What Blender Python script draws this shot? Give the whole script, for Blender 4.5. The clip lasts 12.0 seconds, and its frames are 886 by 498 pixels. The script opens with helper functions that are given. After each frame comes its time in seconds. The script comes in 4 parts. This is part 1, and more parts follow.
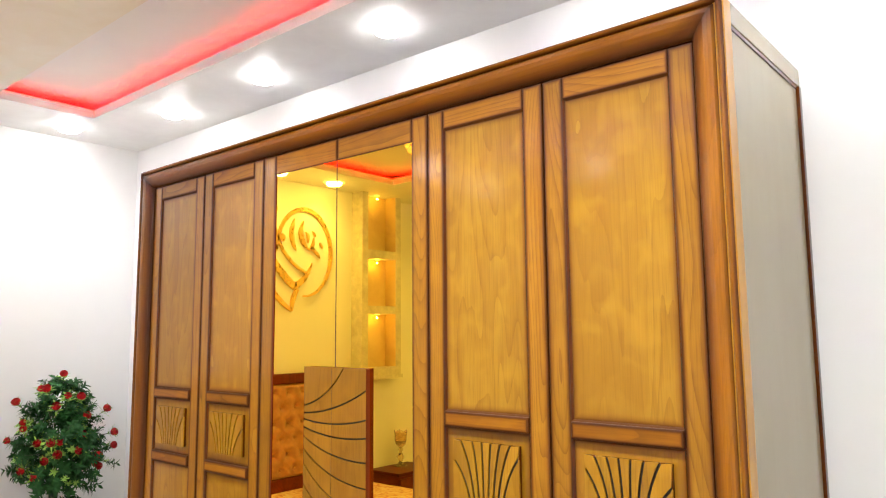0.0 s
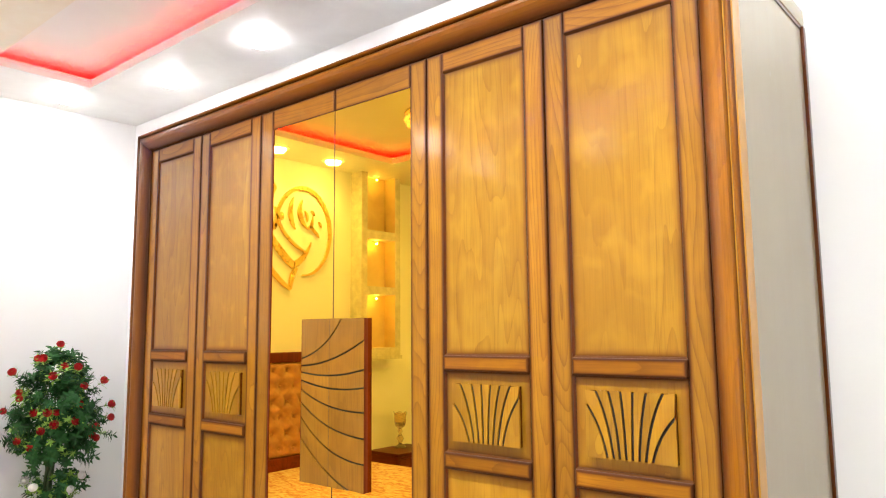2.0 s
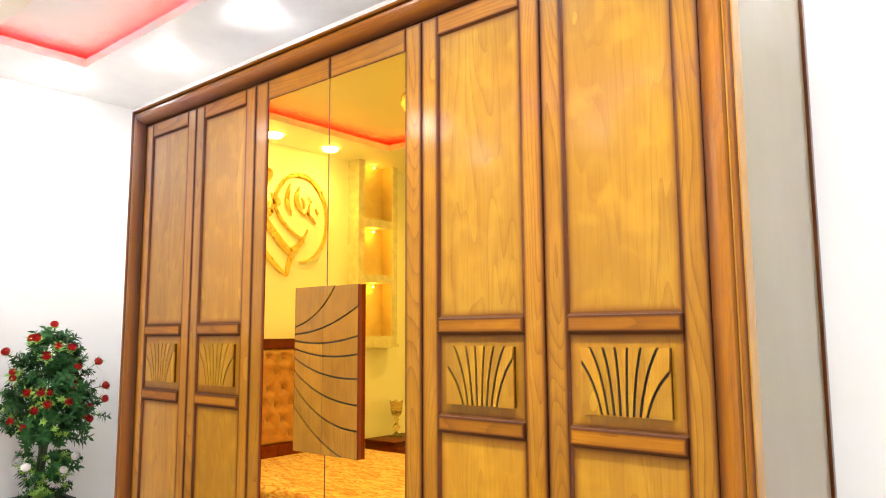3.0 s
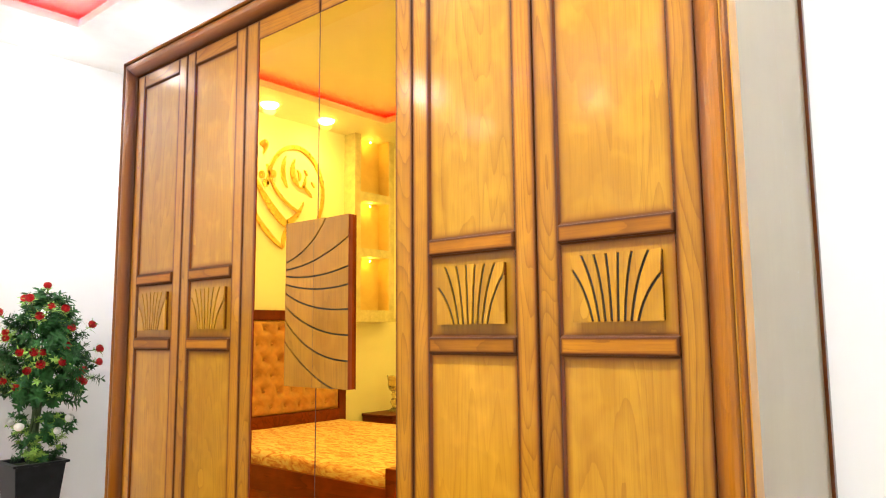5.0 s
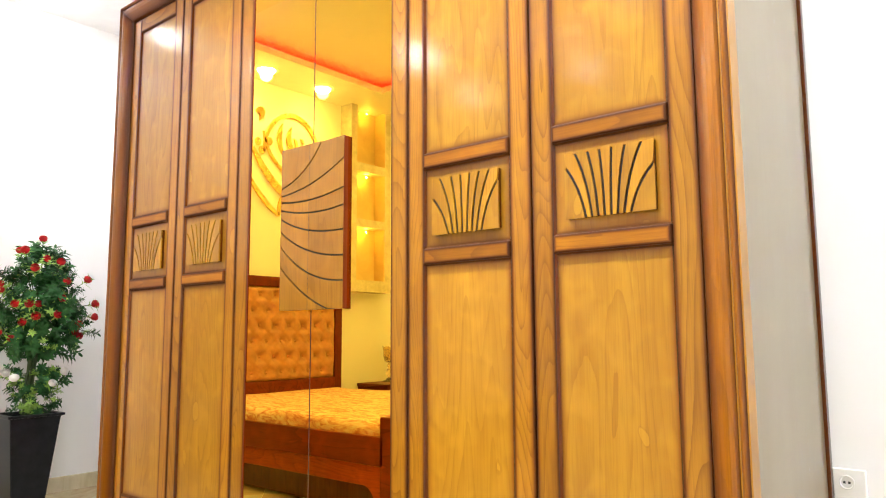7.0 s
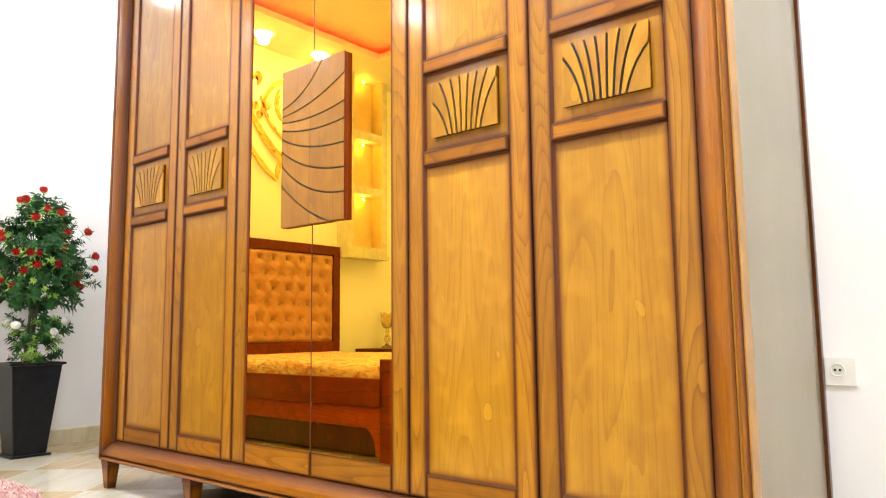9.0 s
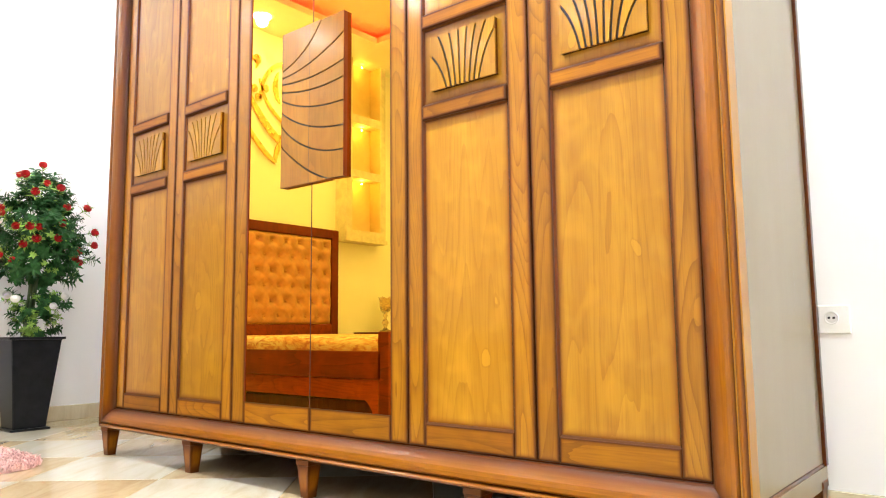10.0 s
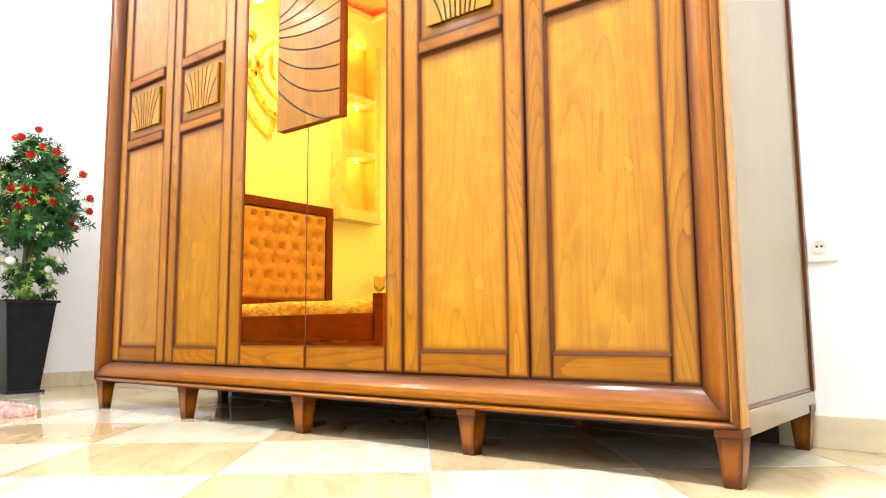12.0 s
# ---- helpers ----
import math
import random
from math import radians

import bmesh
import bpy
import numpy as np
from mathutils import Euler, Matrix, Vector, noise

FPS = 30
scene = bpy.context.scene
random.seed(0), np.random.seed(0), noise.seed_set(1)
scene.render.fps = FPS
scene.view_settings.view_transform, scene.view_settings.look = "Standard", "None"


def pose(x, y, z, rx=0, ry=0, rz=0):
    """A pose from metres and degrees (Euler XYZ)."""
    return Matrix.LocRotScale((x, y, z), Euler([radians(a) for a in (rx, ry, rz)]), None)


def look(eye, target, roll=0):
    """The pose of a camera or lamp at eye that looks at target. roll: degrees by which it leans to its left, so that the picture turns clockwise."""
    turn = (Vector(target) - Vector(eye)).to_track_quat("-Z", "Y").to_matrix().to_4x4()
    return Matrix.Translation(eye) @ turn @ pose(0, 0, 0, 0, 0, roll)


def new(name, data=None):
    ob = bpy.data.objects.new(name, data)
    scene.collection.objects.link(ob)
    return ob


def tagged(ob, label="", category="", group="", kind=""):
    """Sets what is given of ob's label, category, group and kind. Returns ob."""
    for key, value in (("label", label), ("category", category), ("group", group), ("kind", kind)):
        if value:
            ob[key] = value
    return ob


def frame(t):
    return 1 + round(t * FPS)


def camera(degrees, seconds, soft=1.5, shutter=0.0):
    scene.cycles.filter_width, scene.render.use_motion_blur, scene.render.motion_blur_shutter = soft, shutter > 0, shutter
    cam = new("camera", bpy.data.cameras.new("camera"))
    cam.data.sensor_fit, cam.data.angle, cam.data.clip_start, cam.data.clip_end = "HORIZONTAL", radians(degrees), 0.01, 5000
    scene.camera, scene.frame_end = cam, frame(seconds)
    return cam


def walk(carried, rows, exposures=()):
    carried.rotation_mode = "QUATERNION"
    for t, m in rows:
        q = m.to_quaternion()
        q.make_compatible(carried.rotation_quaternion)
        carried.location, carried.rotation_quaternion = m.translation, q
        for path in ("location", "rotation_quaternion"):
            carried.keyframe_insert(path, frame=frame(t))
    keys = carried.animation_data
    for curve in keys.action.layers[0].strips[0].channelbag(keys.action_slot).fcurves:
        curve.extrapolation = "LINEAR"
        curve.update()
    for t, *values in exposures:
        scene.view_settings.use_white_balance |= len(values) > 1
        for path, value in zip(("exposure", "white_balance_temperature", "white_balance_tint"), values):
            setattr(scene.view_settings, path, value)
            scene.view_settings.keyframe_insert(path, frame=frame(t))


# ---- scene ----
cam = camera(63.6, 12.0, soft=1.1)
PATH = [
    (0, (0.463, -1.542, 1.566), (-0.825, -0.03, 1.802), -0.5),
    (0.5, (0.456, -1.534, 1.536), (-0.832, -0.022, 1.769), -0.5),
    (1, (0.447, -1.523, 1.493), (-0.842, -0.012, 1.729), -0.5),
    (1.5, (0.441, -1.517, 1.462), (-0.848, -0.005, 1.695), -0.5),
    (2, (0.434, -1.506, 1.414), (-0.854, 0.006, 1.648), -0.5),
    (2.5, (0.429, -1.495, 1.368), (-0.857, 0.019, 1.603), -0.5),
    (3, (0.424, -1.478, 1.311), (-0.861, 0.037, 1.548), -0.3),
    (5, (0.413, -1.428, 1.107), (-0.872, 0.087, 1.342), -0.5),
    (5.5, (0.413, -1.422, 1.062), (-0.87, 0.094, 1.295), -0.5),
    (6, (0.414, -1.419, 0.995), (-0.866, 0.1, 1.231), -0.4),
    (6.5, (0.412, -1.415, 0.941), (-0.867, 0.105, 1.176), -0.2),
    (7, (0.405, -1.414, 0.877), (-0.872, 0.107, 1.109), -0.3),
    (9, (0.401, -1.428, 0.619), (-0.868, 0.101, 0.844), -0.6),
    (9.5, (0.401, -1.432, 0.562), (-0.865, 0.1, 0.785), -0.7),
    (10, (0.401, -1.434, 0.49), (-0.863, 0.099, 0.714), -0.6),
    (10.5, (0.4, -1.441, 0.437), (-0.86, 0.096, 0.663), -0.6),
    (11, (0.399, -1.446, 0.381), (-0.857, 0.094, 0.607), -0.7),
    (11.5, (0.399, -1.443, 0.341), (-0.855, 0.099, 0.569), -0.6),
    (12, (0.4, -1.439, 0.299), (-0.851, 0.105, 0.528), -0.4),
]
EXPOSURES = [(0.0, -0.53), (3.0, -0.15), (6.0, 0.02), (9.5, 0.14), (11.0, 0.4), (12.0, 0.53)]
walk(cam, [(t, look(eye, target, roll)) for t, eye, target, roll in PATH], EXPOSURES)

# ---- light ----
world = bpy.data.worlds.new("world")
scene.world = world
world.use_nodes = True
world.node_tree.nodes["Background"].inputs["Color"].default_value = (0.9, 0.95, 1.0, 1)
world.node_tree.nodes["Background"].inputs["Strength"].default_value = 0.1
SPOT_WATTS, FILL_WATTS, CHANDELIER_WATTS, NICHE_WATTS, LED_GLOW, VIOLET_GLOW = 26.5, 122.0, 22.0, 0.9, 26.0, 60.0

# ---- plan (metres) ----
WALL_W, WALL_E, WALL_N, WALL_S = -3.92, 1.75, 0.60, -3.45
SOFFIT, SOFFIT_TOP, CEIL = 2.74, 2.785, 2.83
TILE = 0.46


# ---- materials ----
def nodes_of(name):
    m = bpy.data.materials.new(name)
    m.use_nodes = True
    t = m.node_tree
    return m, t, t.nodes["Principled BSDF"]


def nd(t, kind, **kw):
    n = t.nodes.new(kind)
    for k, v in kw.items():
        n.inputs[k].default_value = v
    return n


def ramp(t, fac, stops):
    n = t.nodes.new("ShaderNodeValToRGB")
    e = n.color_ramp.elements
    e[0].position, e[0].color = stops[0][0], (*stops[0][1], 1)
    e[1].position, e[1].color = stops[-1][0], (*stops[-1][1], 1)
    for p, c in stops[1:-1]:
        s = e.new(p)
        s.color = (*c, 1)
    t.links.new(fac, n.inputs["Fac"])
    return n.outputs["Color"]


def coords(t, scale, spread=0.0):
    """Object coordinates, stretched, shifted at random from piece to piece."""
    tc = t.nodes.new("ShaderNodeTexCoord")
    mp = t.nodes.new("ShaderNodeMapping")
    mp.inputs["Scale"].default_value = scale
    if spread:
        oi = t.nodes.new("ShaderNodeObjectInfo")
        mul = t.nodes.new("ShaderNodeVectorMath")
        mul.operation = "SCALE"
        mul.inputs[0].default_value = (spread, spread * 1.7, spread * 0.6)
        t.links.new(oi.outputs["Random"], mul.inputs["Scale"])
        add = t.nodes.new("ShaderNodeVectorMath")
        t.links.new(tc.outputs["Object"], add.inputs[0])
        t.links.new(mul.outputs[0], add.inputs[1])
        t.links.new(add.outputs[0], mp.inputs["Vector"])
    else:
        t.links.new(tc.outputs["Object"], mp.inputs["Vector"])
    return mp.outputs["Vector"]


def mathn(t, op, a, b=None, clamp=False):
    n = t.nodes.new("ShaderNodeMath")
    n.operation, n.use_clamp = op, clamp
    for k, v in enumerate((a, b)):
        if v is None:
            continue
        if isinstance(v, (int, float)):
            n.inputs[k].default_value = v
        else:
            t.links.new(v, n.inputs[k])
    return n.outputs[0]


def mixc(t, fac, a, b, blend="MIX"):
    n = t.nodes.new("ShaderNodeMix")
    n.data_type, n.blend_type = "RGBA", blend
    for s, v in ((n.inputs[0], fac), (n.inputs[6], a), (n.inputs[7], b)):
        if isinstance(v, (int, float)):
            s.default_value = v
        elif isinstance(v, tuple):
            s.default_value = (*v, 1)
        else:
            t.links.new(v, s)
    return n.outputs[2]


def bump(t, b, height, strength, dist=0.002):
    n = t.nodes.new("ShaderNodeBump")
    n.inputs["Strength"].default_value, n.inputs["Distance"].default_value = strength, dist
    t.links.new(height, n.inputs["Height"])
    t.links.new(n.outputs["Normal"], b.inputs["Normal"])


def wood(name, light, mid, dark, along="z", rough=0.34, coat=0.45, rings=9.0, contrast=0.5, boards=0.0, ripple=0.5, eyes=0.0, pores=0.55, streaks=1.0):
    """Lacquered wood: growth rings, pores, ripple figure, boards of differing tone and a sprayed edge glaze."""
    m, t, b = nodes_of(name)
    st = {"z": (1, 1, 0.13), "x": (0.13, 1, 1), "y": (1, 0.13, 1)}[along]
    big = nd(t, "ShaderNodeTexNoise", Scale=5.5, Detail=1.6, Roughness=0.4, Distortion=0.35)
    t.links.new(coords(t, st, 40.0), big.inputs["Vector"])
    wob = nd(t, "ShaderNodeTexNoise", Scale=34.0, Detail=2.0, Roughness=0.5)
    t.links.new(coords(t, st, 40.0), wob.inputs["Vector"])
    # each ring darkens slowly to its late wood and ends in a sharp edge
    ring = mathn(t, "FRACT", mathn(t, "ADD", mathn(t, "MULTIPLY", big.outputs["Fac"], rings), mathn(t, "MULTIPLY", wob.outputs["Fac"], 0.45)))
    ring = mathn(t, "POWER", ring, 4.0)
    fst = {"z": (1, 1, 0.03), "x": (0.03, 1, 1), "y": (1, 0.03, 1)}[along]
    fine = nd(t, "ShaderNodeTexNoise", Scale=260.0, Detail=3.0, Roughness=0.65)
    t.links.new(coords(t, fst, 40.0), fine.inputs["Vector"])
    streak = nd(t, "ShaderNodeTexNoise", Scale=12.0, Detail=2.0, Roughness=0.5)
    t.links.new(coords(t, fst, 40.0), streak.inputs["Vector"])
    cloud = nd(t, "ShaderNodeTexNoise", Scale=3.5, Detail=3.0, Roughness=0.5)
    t.links.new(coords(t, (1, 1, 1), 40.0), cloud.inputs["Vector"])
    base = ramp(t, streak.outputs["Fac"], [(0.5 - 0.32 / streaks, mid), (0.5 + 0.28 / streaks, light)])
    base = mixc(t, mathn(t, "MULTIPLY", ring, contrast), base, mixc(t, 0.5, mid, dark))
    base = mixc(t, mathn(t, "MULTIPLY", mathn(t, "SUBTRACT", 0.58, fine.outputs["Fac"], True), pores * 2.0, True), base, dark)
    base = mixc(t, mathn(t, "MULTIPLY", mathn(t, "SUBTRACT", cloud.outputs["Fac"], 0.45, True), 1.1, True), base, mixc(t, 0.5, mid, dark))
    if boards:
        # the panel is glued up from boards of slightly different tone
        sep = t.nodes.new("ShaderNodeSeparateXYZ")
        t.links.new(coords(t, (1, 1, 1), 3.0), sep.inputs[0])
        wn = t.nodes.new("ShaderNodeTexWhiteNoise")
        wn.noise_dimensions = "1D"
        t.links.new(mathn(t, "FLOOR", mathn(t, "DIVIDE", sep.outputs["X"], boards)), wn.inputs["W"])
        base = mixc(t, mathn(t, "MULTIPLY", wn.outputs["Value"], 0.55), base, mid)
    # ripple figure across the grain
    rip = nd(t, "ShaderNodeTexNoise", Scale=12.0, Detail=1.0, Roughness=0.4, Distortion=0.5)
    t.links.new(coords(t, {"z": (1.5, 0.7, 1.1), "x": (1.1, 0.7, 1.5), "y": (1.5, 1.1, 0.7)}[along], 40.0), rip.inputs["Vector"])
    base = mixc(t, mathn(t, "MULTIPLY", mathn(t, "SUBTRACT", rip.outputs["Fac"], 0.5, True), ripple * 3.0, True), base, tuple(min(1.0, c * 1.18) for c in light))
    base = mixc(t, mathn(t, "MULTIPLY", mathn(t, "SUBTRACT", 0.44, rip.outputs["Fac"], True), ripple * 2.2, True), base, mid)
    if eyes:
        # pale drop-shaped eyes in the figure, each with a thin darker outline
        vor = nd(t, "ShaderNodeTexVoronoi", Scale=eyes, Randomness=1.0)
        warp = t.nodes.new("ShaderNodeVectorMath")
        warp.operation = "MULTIPLY_ADD"
        warp.inputs[1].default_value = (0.035, 0.0, 0.035)
        t.links.new(wob.outputs["Color"], warp.inputs[0])
        t.links.new(coords(t, {"z": (1, 0.05, 0.55), "x": (0.55, 0.05, 1), "y": (1, 0.55, 0.05)}[along], 40.0), warp.inputs[2])
        t.links.new(warp.outputs[0], vor.inputs["Vector"])
        sc = t.nodes.new("ShaderNodeSeparateColor")
        t.links.new(vor.outputs["Color"], sc.inputs[0])
        some = mathn(t, "GREATER_THAN", sc.outputs[0], 0.5)
        rad = mathn(t, "ADD", mathn(t, "MULTIPLY", sc.outputs[1], 0.08), 0.06)
        rel = mathn(t, "DIVIDE", vor.outputs["Distance"], rad)
        inner = mathn(t, "MULTIPLY", mathn(t, "LESS_THAN", rel, 1.0), some)
        rim = mathn(t, "MULTIPLY", mathn(t, "LESS_THAN", rel, 1.18), some)
        base = mixc(t, mathn(t, "MULTIPLY", rim, 0.16), base, dark)
        base = mixc(t, mathn(t, "MULTIPLY", inner, 0.5), base, tuple(min(1.0, c * 1.15) for c in light))
    # the maker's dark antique glaze, sprayed unevenly along the edges of each piece
    at = t.nodes.new("ShaderNodeAttribute")
    at.attribute_name = "glaze"
    gl = mathn(t, "MULTIPLY", mathn(t, "POWER", at.outputs["Fac"], 1.3), mathn(t, "ADD", mathn(t, "MULTIPLY", cloud.outputs["Fac"], 0.6), 0.60), True)
    base = mixc(t, mathn(t, "MULTIPLY", gl, 1.6, True), base, mixc(t, 0.55, mixc(t, 0.4, mid, dark), (0.17, 0.040, 0.001)))
    base = mixc(t, mathn(t, "POWER", gl, 1.8), base, (0.048, 0.0110, 0.0003))
    oi = t.nodes.new("ShaderNodeObjectInfo")
    hsv = t.nodes.new("ShaderNodeHueSaturation")
    t.links.new(mathn(t, "ADD", mathn(t, "MULTIPLY", oi.outputs["Random"], 0.26), 0.87), hsv.inputs["Value"])
    t.links.new(base, hsv.inputs["Color"])
    t.links.new(hsv.outputs["Color"], b.inputs["Base Color"])
    # the glazed edges are duller than the lacquered faces
    t.links.new(mathn(t, "ADD", mathn(t, "ADD", mathn(t, "MULTIPLY", fine.outputs["Fac"], 0.12), mathn(t, "MULTIPLY", gl, 0.18)), rough - 0.06), b.inputs["Roughness"])
    t.links.new(mathn(t, "MULTIPLY", mathn(t, "SUBTRACT", 1.0, mathn(t, "MULTIPLY", gl, 0.8)), coat), b.inputs["Coat Weight"])
    b.inputs["Coat Roughness"].default_value = 0.14
    b.inputs["Specular IOR Level"].default_value = 0.18
    bump(t, b, mathn(t, "ADD", mathn(t, "MULTIPLY", fine.outputs["Fac"], 0.6), mathn(t, "ADD", mathn(t, "MULTIPLY", ring, 0.4), mathn(t, "MULTIPLY", rip.outputs["Fac"], 0.7))), 0.10, 0.001)
    return m


def plaster(name, a, b_, scale=3.0, rough=0.6, relief=0.1, fine=60.0, low=0.3, high=0.7):
    m, t, b = nodes_of(name)
    n = nd(t, "ShaderNodeTexNoise", Scale=scale, Detail=6.0, Roughness=0.6, Distortion=0.4)
    t.links.new(coords(t, (1, 1, 1)), n.inputs["Vector"])
    t.links.new(ramp(t, n.outputs["Fac"], [(low, a), (high, b_)]), b.inputs["Base Color"])
    f = nd(t, "ShaderNodeTexNoise", Scale=fine, Detail=4.0, Roughness=0.6)
    t.links.new(coords(t, (1, 1, 1)), f.inputs["Vector"])
    t.links.new(mathn(t, "ADD", mathn(t, "MULTIPLY", f.outputs["Fac"], 0.2), rough - 0.1), b.inputs["Roughness"])
    bump(t, b, f.outputs["Fac"], relief, 0.002)
    return m


def marble(name, a, b_, c, rough=0.07, stretch=(1.0, 4.0, 1.0)):
    m, t, b = nodes_of(name)
    n = nd(t, "ShaderNodeTexNoise", Scale=2.2, Detail=7.0, Roughness=0.6, Distortion=1.2)
    t.links.new(coords(t, stretch, 30.0), n.inputs["Vector"])
    f = nd(t, "ShaderNodeTexNoise", Scale=26.0, Detail=4.0, Roughness=0.6)
    t.links.new(coords(t, stretch, 30.0), f.inputs["Vector"])
    col = ramp(t, n.outputs["Fac"], [(0.3, a), (0.52, b_), (0.7, c)])
    col = mixc(t, mathn(t, "MULTIPLY", mathn(t, "SUBTRACT", f.outputs["Fac"], 0.5, True), 1.2, True), col, c)
    t.links.new(col, b.inputs["Base Color"])
    t.links.new(mathn(t, "ADD", mathn(t, "MULTIPLY", f.outputs["Fac"], 0.06), rough - 0.03), b.inputs["Roughness"])
    return m


def plain(name, col, rough=0.5, metal=0.0, var=0.15, scale=30.0, relief=0.0, coat=0.0, trans=0.0, spread=5.0):
    m, t, b = nodes_of(name)
    n = nd(t, "ShaderNodeTexNoise", Scale=scale, Detail=4.0, Roughness=0.6)
    t.links.new(coords(t, (1, 1, 1), spread), n.inputs["Vector"])
    lo = tuple(c * (1 - var) for c in col)
    hi = tuple(min(1, c * (1 + var)) for c in col)
    t.links.new(ramp(t, n.outputs["Fac"], [(0.3, lo), (0.7, hi)]), b.inputs["Base Color"])
    t.links.new(mathn(t, "ADD", mathn(t, "MULTIPLY", n.outputs["Fac"], 0.1), rough - 0.05, True), b.inputs["Roughness"])
    b.inputs["Metallic"].default_value, b.inputs["Coat Weight"].default_value = metal, coat
    b.inputs["Transmission Weight"].default_value = trans
    if relief:
        bump(t, b, n.outputs["Fac"], relief, 0.002)
    return m


def glow(name, col, strength):
    m, t, b = nodes_of(name)
    b.inputs["Base Color"].default_value = (*col, 1)
    b.inputs["Emission Color"].default_value = (*col, 1)
    b.inputs["Emission Strength"].default_value = strength
    return m


L, M_, D_ = (0.39, 0.177, 0.007), (0.27, 0.105, 0.003), (0.095, 0.025, 0.001)
WOOD_V = wood("stained_beech_upright", L, M_, D_, "z", rings=38.0, contrast=0.75, ripple=0.25, eyes=5.0)
WOOD_H = wood("stained_beech_level", (0.36, 0.148, 0.004), (0.24, 0.082, 0.002), (0.08, 0.020, 0.001), "x", rough=0.42, coat=0.15, rings=26.0, contrast=0.75, ripple=0.25)
WOOD_P = wood("stained_beech_panel", (0.430, 0.219, 0.011), (0.295, 0.130, 0.005), (0.14, 0.047, 0.002), "z", rings=22.0, contrast=0.55, boards=0.128, ripple=0.4, eyes=8.5)
WOOD_PULL = wood("brown_beech_plate", (0.34, 0.155, 0.010), (0.24, 0.098, 0.005), (0.10, 0.034, 0.002), "z", rings=22.0, contrast=0.5, boards=0.128, ripple=0.3)
WOOD_FV = wood("moulding_wood_upright", (0.34, 0.122, 0.002), (0.22, 0.067, 0.001), (0.08, 0.018, 0.0006), "z", rough=0.30, coat=0.5, rings=14.0, contrast=0.3, ripple=0.15)
WOOD_FH = wood("moulding_wood_level", (0.32, 0.113, 0.002), (0.205, 0.061, 0.001), (0.07, 0.016, 0.0006), "x", rough=0.30, coat=0.35, rings=14.0, contrast=0.3, ripple=0.15)
WOOD_EDGE = wood("amber_edge_wood", (0.45, 0.215, 0.012), (0.36, 0.155, 0.007), (0.20, 0.08, 0.008), "z", contrast=0.2)
# base greyed and paled to carry part of the white wall's reflection
WOOD_SIDE = wood("side_veneer", (0.255, 0.212, 0.135), (0.235, 0.190, 0.118), (0.18, 0.14, 0.085), "z", rough=0.24, coat=0.4, contrast=0.08, ripple=0.08, pores=0.06, streaks=0.7)
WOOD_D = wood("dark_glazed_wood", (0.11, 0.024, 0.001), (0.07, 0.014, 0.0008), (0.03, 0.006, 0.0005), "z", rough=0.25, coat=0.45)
WOOD_D_DULL = wood("dull_dark_glazed_wood", (0.11, 0.034, 0.001), (0.07, 0.020, 0.0008), (0.03, 0.008, 0.0005), "x", rough=0.7, coat=0.0)
WOOD_RED = wood("red_brown_wood", (0.16, 0.024, 0.005), (0.11, 0.015, 0.003), (0.05, 0.007, 0.002), "z", rough=0.4, coat=0.0)
WOOD_BED = wood("walnut_bed_wood", (0.22, 0.034, 0.005), (0.13, 0.018, 0.003), (0.035, 0.005, 0.001), "x", rough=0.4, coat=0.05, contrast=0.7)
WOOD_BASE = wood("red_base_wood", (0.34, 0.062, 0.006), (0.24, 0.036, 0.004), (0.08, 0.010, 0.001), "x", rough=0.4, coat=0.05, rings=20.0, contrast=0.6)
# near-black of the sheets that put shade into the carved grooves
GROOVE = plain("groove_shade_black", (0.02, 0.012, 0.008), 0.5)
# board colour darkened so that the space under the wardrobe reads as shade
DARK = plain("shaded_board", (0.035, 0.02, 0.012), 0.7)
MIRROR = plain("bronze_mirror", (0.93, 0.605, 0.065), 0.02, 1.0, var=0.0)
MIRROR.node_tree.nodes["Principled BSDF"].inputs["Roughness"].default_value = 0.0
for lk in list(MIRROR.node_tree.links):
    if lk.to_socket.name == "Roughness":
        MIRROR.node_tree.links.remove(lk)
WALL = plaster("white_wall_paint", (0.84, 0.84, 0.85), (0.88, 0.88, 0.885), 1.5, 0.55, 0.05, 180.0)
SOFFIT_M = plaster("pearl_ceiling_plaster", (0.80, 0.795, 0.80), (0.88, 0.88, 0.88), 5.0, 0.4, 0.12, 40.0)
CEIL_M = plaster("white_ceiling_paint", (0.82, 0.81, 0.79), (0.86, 0.85, 0.83), 2.0, 0.6, 0.05, 120.0)
BEAM_M = plaster("cream_ceiling_plaster", (0.78, 0.70, 0.56), (0.84, 0.79, 0.70), 4.0, 0.45, 0.12, 40.0)
STONE = plaster("niche_stone_plaster", (0.56, 0.50, 0.38), (0.74, 0.69, 0.58), 14.0, 0.6, 0.3, 60.0)
CREAM = marble("cream_marble_tile", (0.60, 0.565, 0.475), (0.56, 0.515, 0.41), (0.49, 0.42, 0.30))
BROWN = marble("tan_marble_tile", (0.55, 0.45, 0.29), (0.485, 0.37, 0.22), (0.39, 0.27, 0.15))
SKIRT = marble("beige_skirting_marble", (0.70, 0.64, 0.48), (0.62, 0.55, 0.38), (0.5, 0.42, 0.27), 0.15)
GROUT = plain("pale_grout", (0.78, 0.74, 0.66), 0.7)
POT = plain("black_pot_paint", (0.010, 0.011, 0.013), 0.38, var=0.3, scale=20, relief=0.06)
POT.node_tree.nodes["Principled BSDF"].inputs["Specular IOR Level"].default_value = 0.18
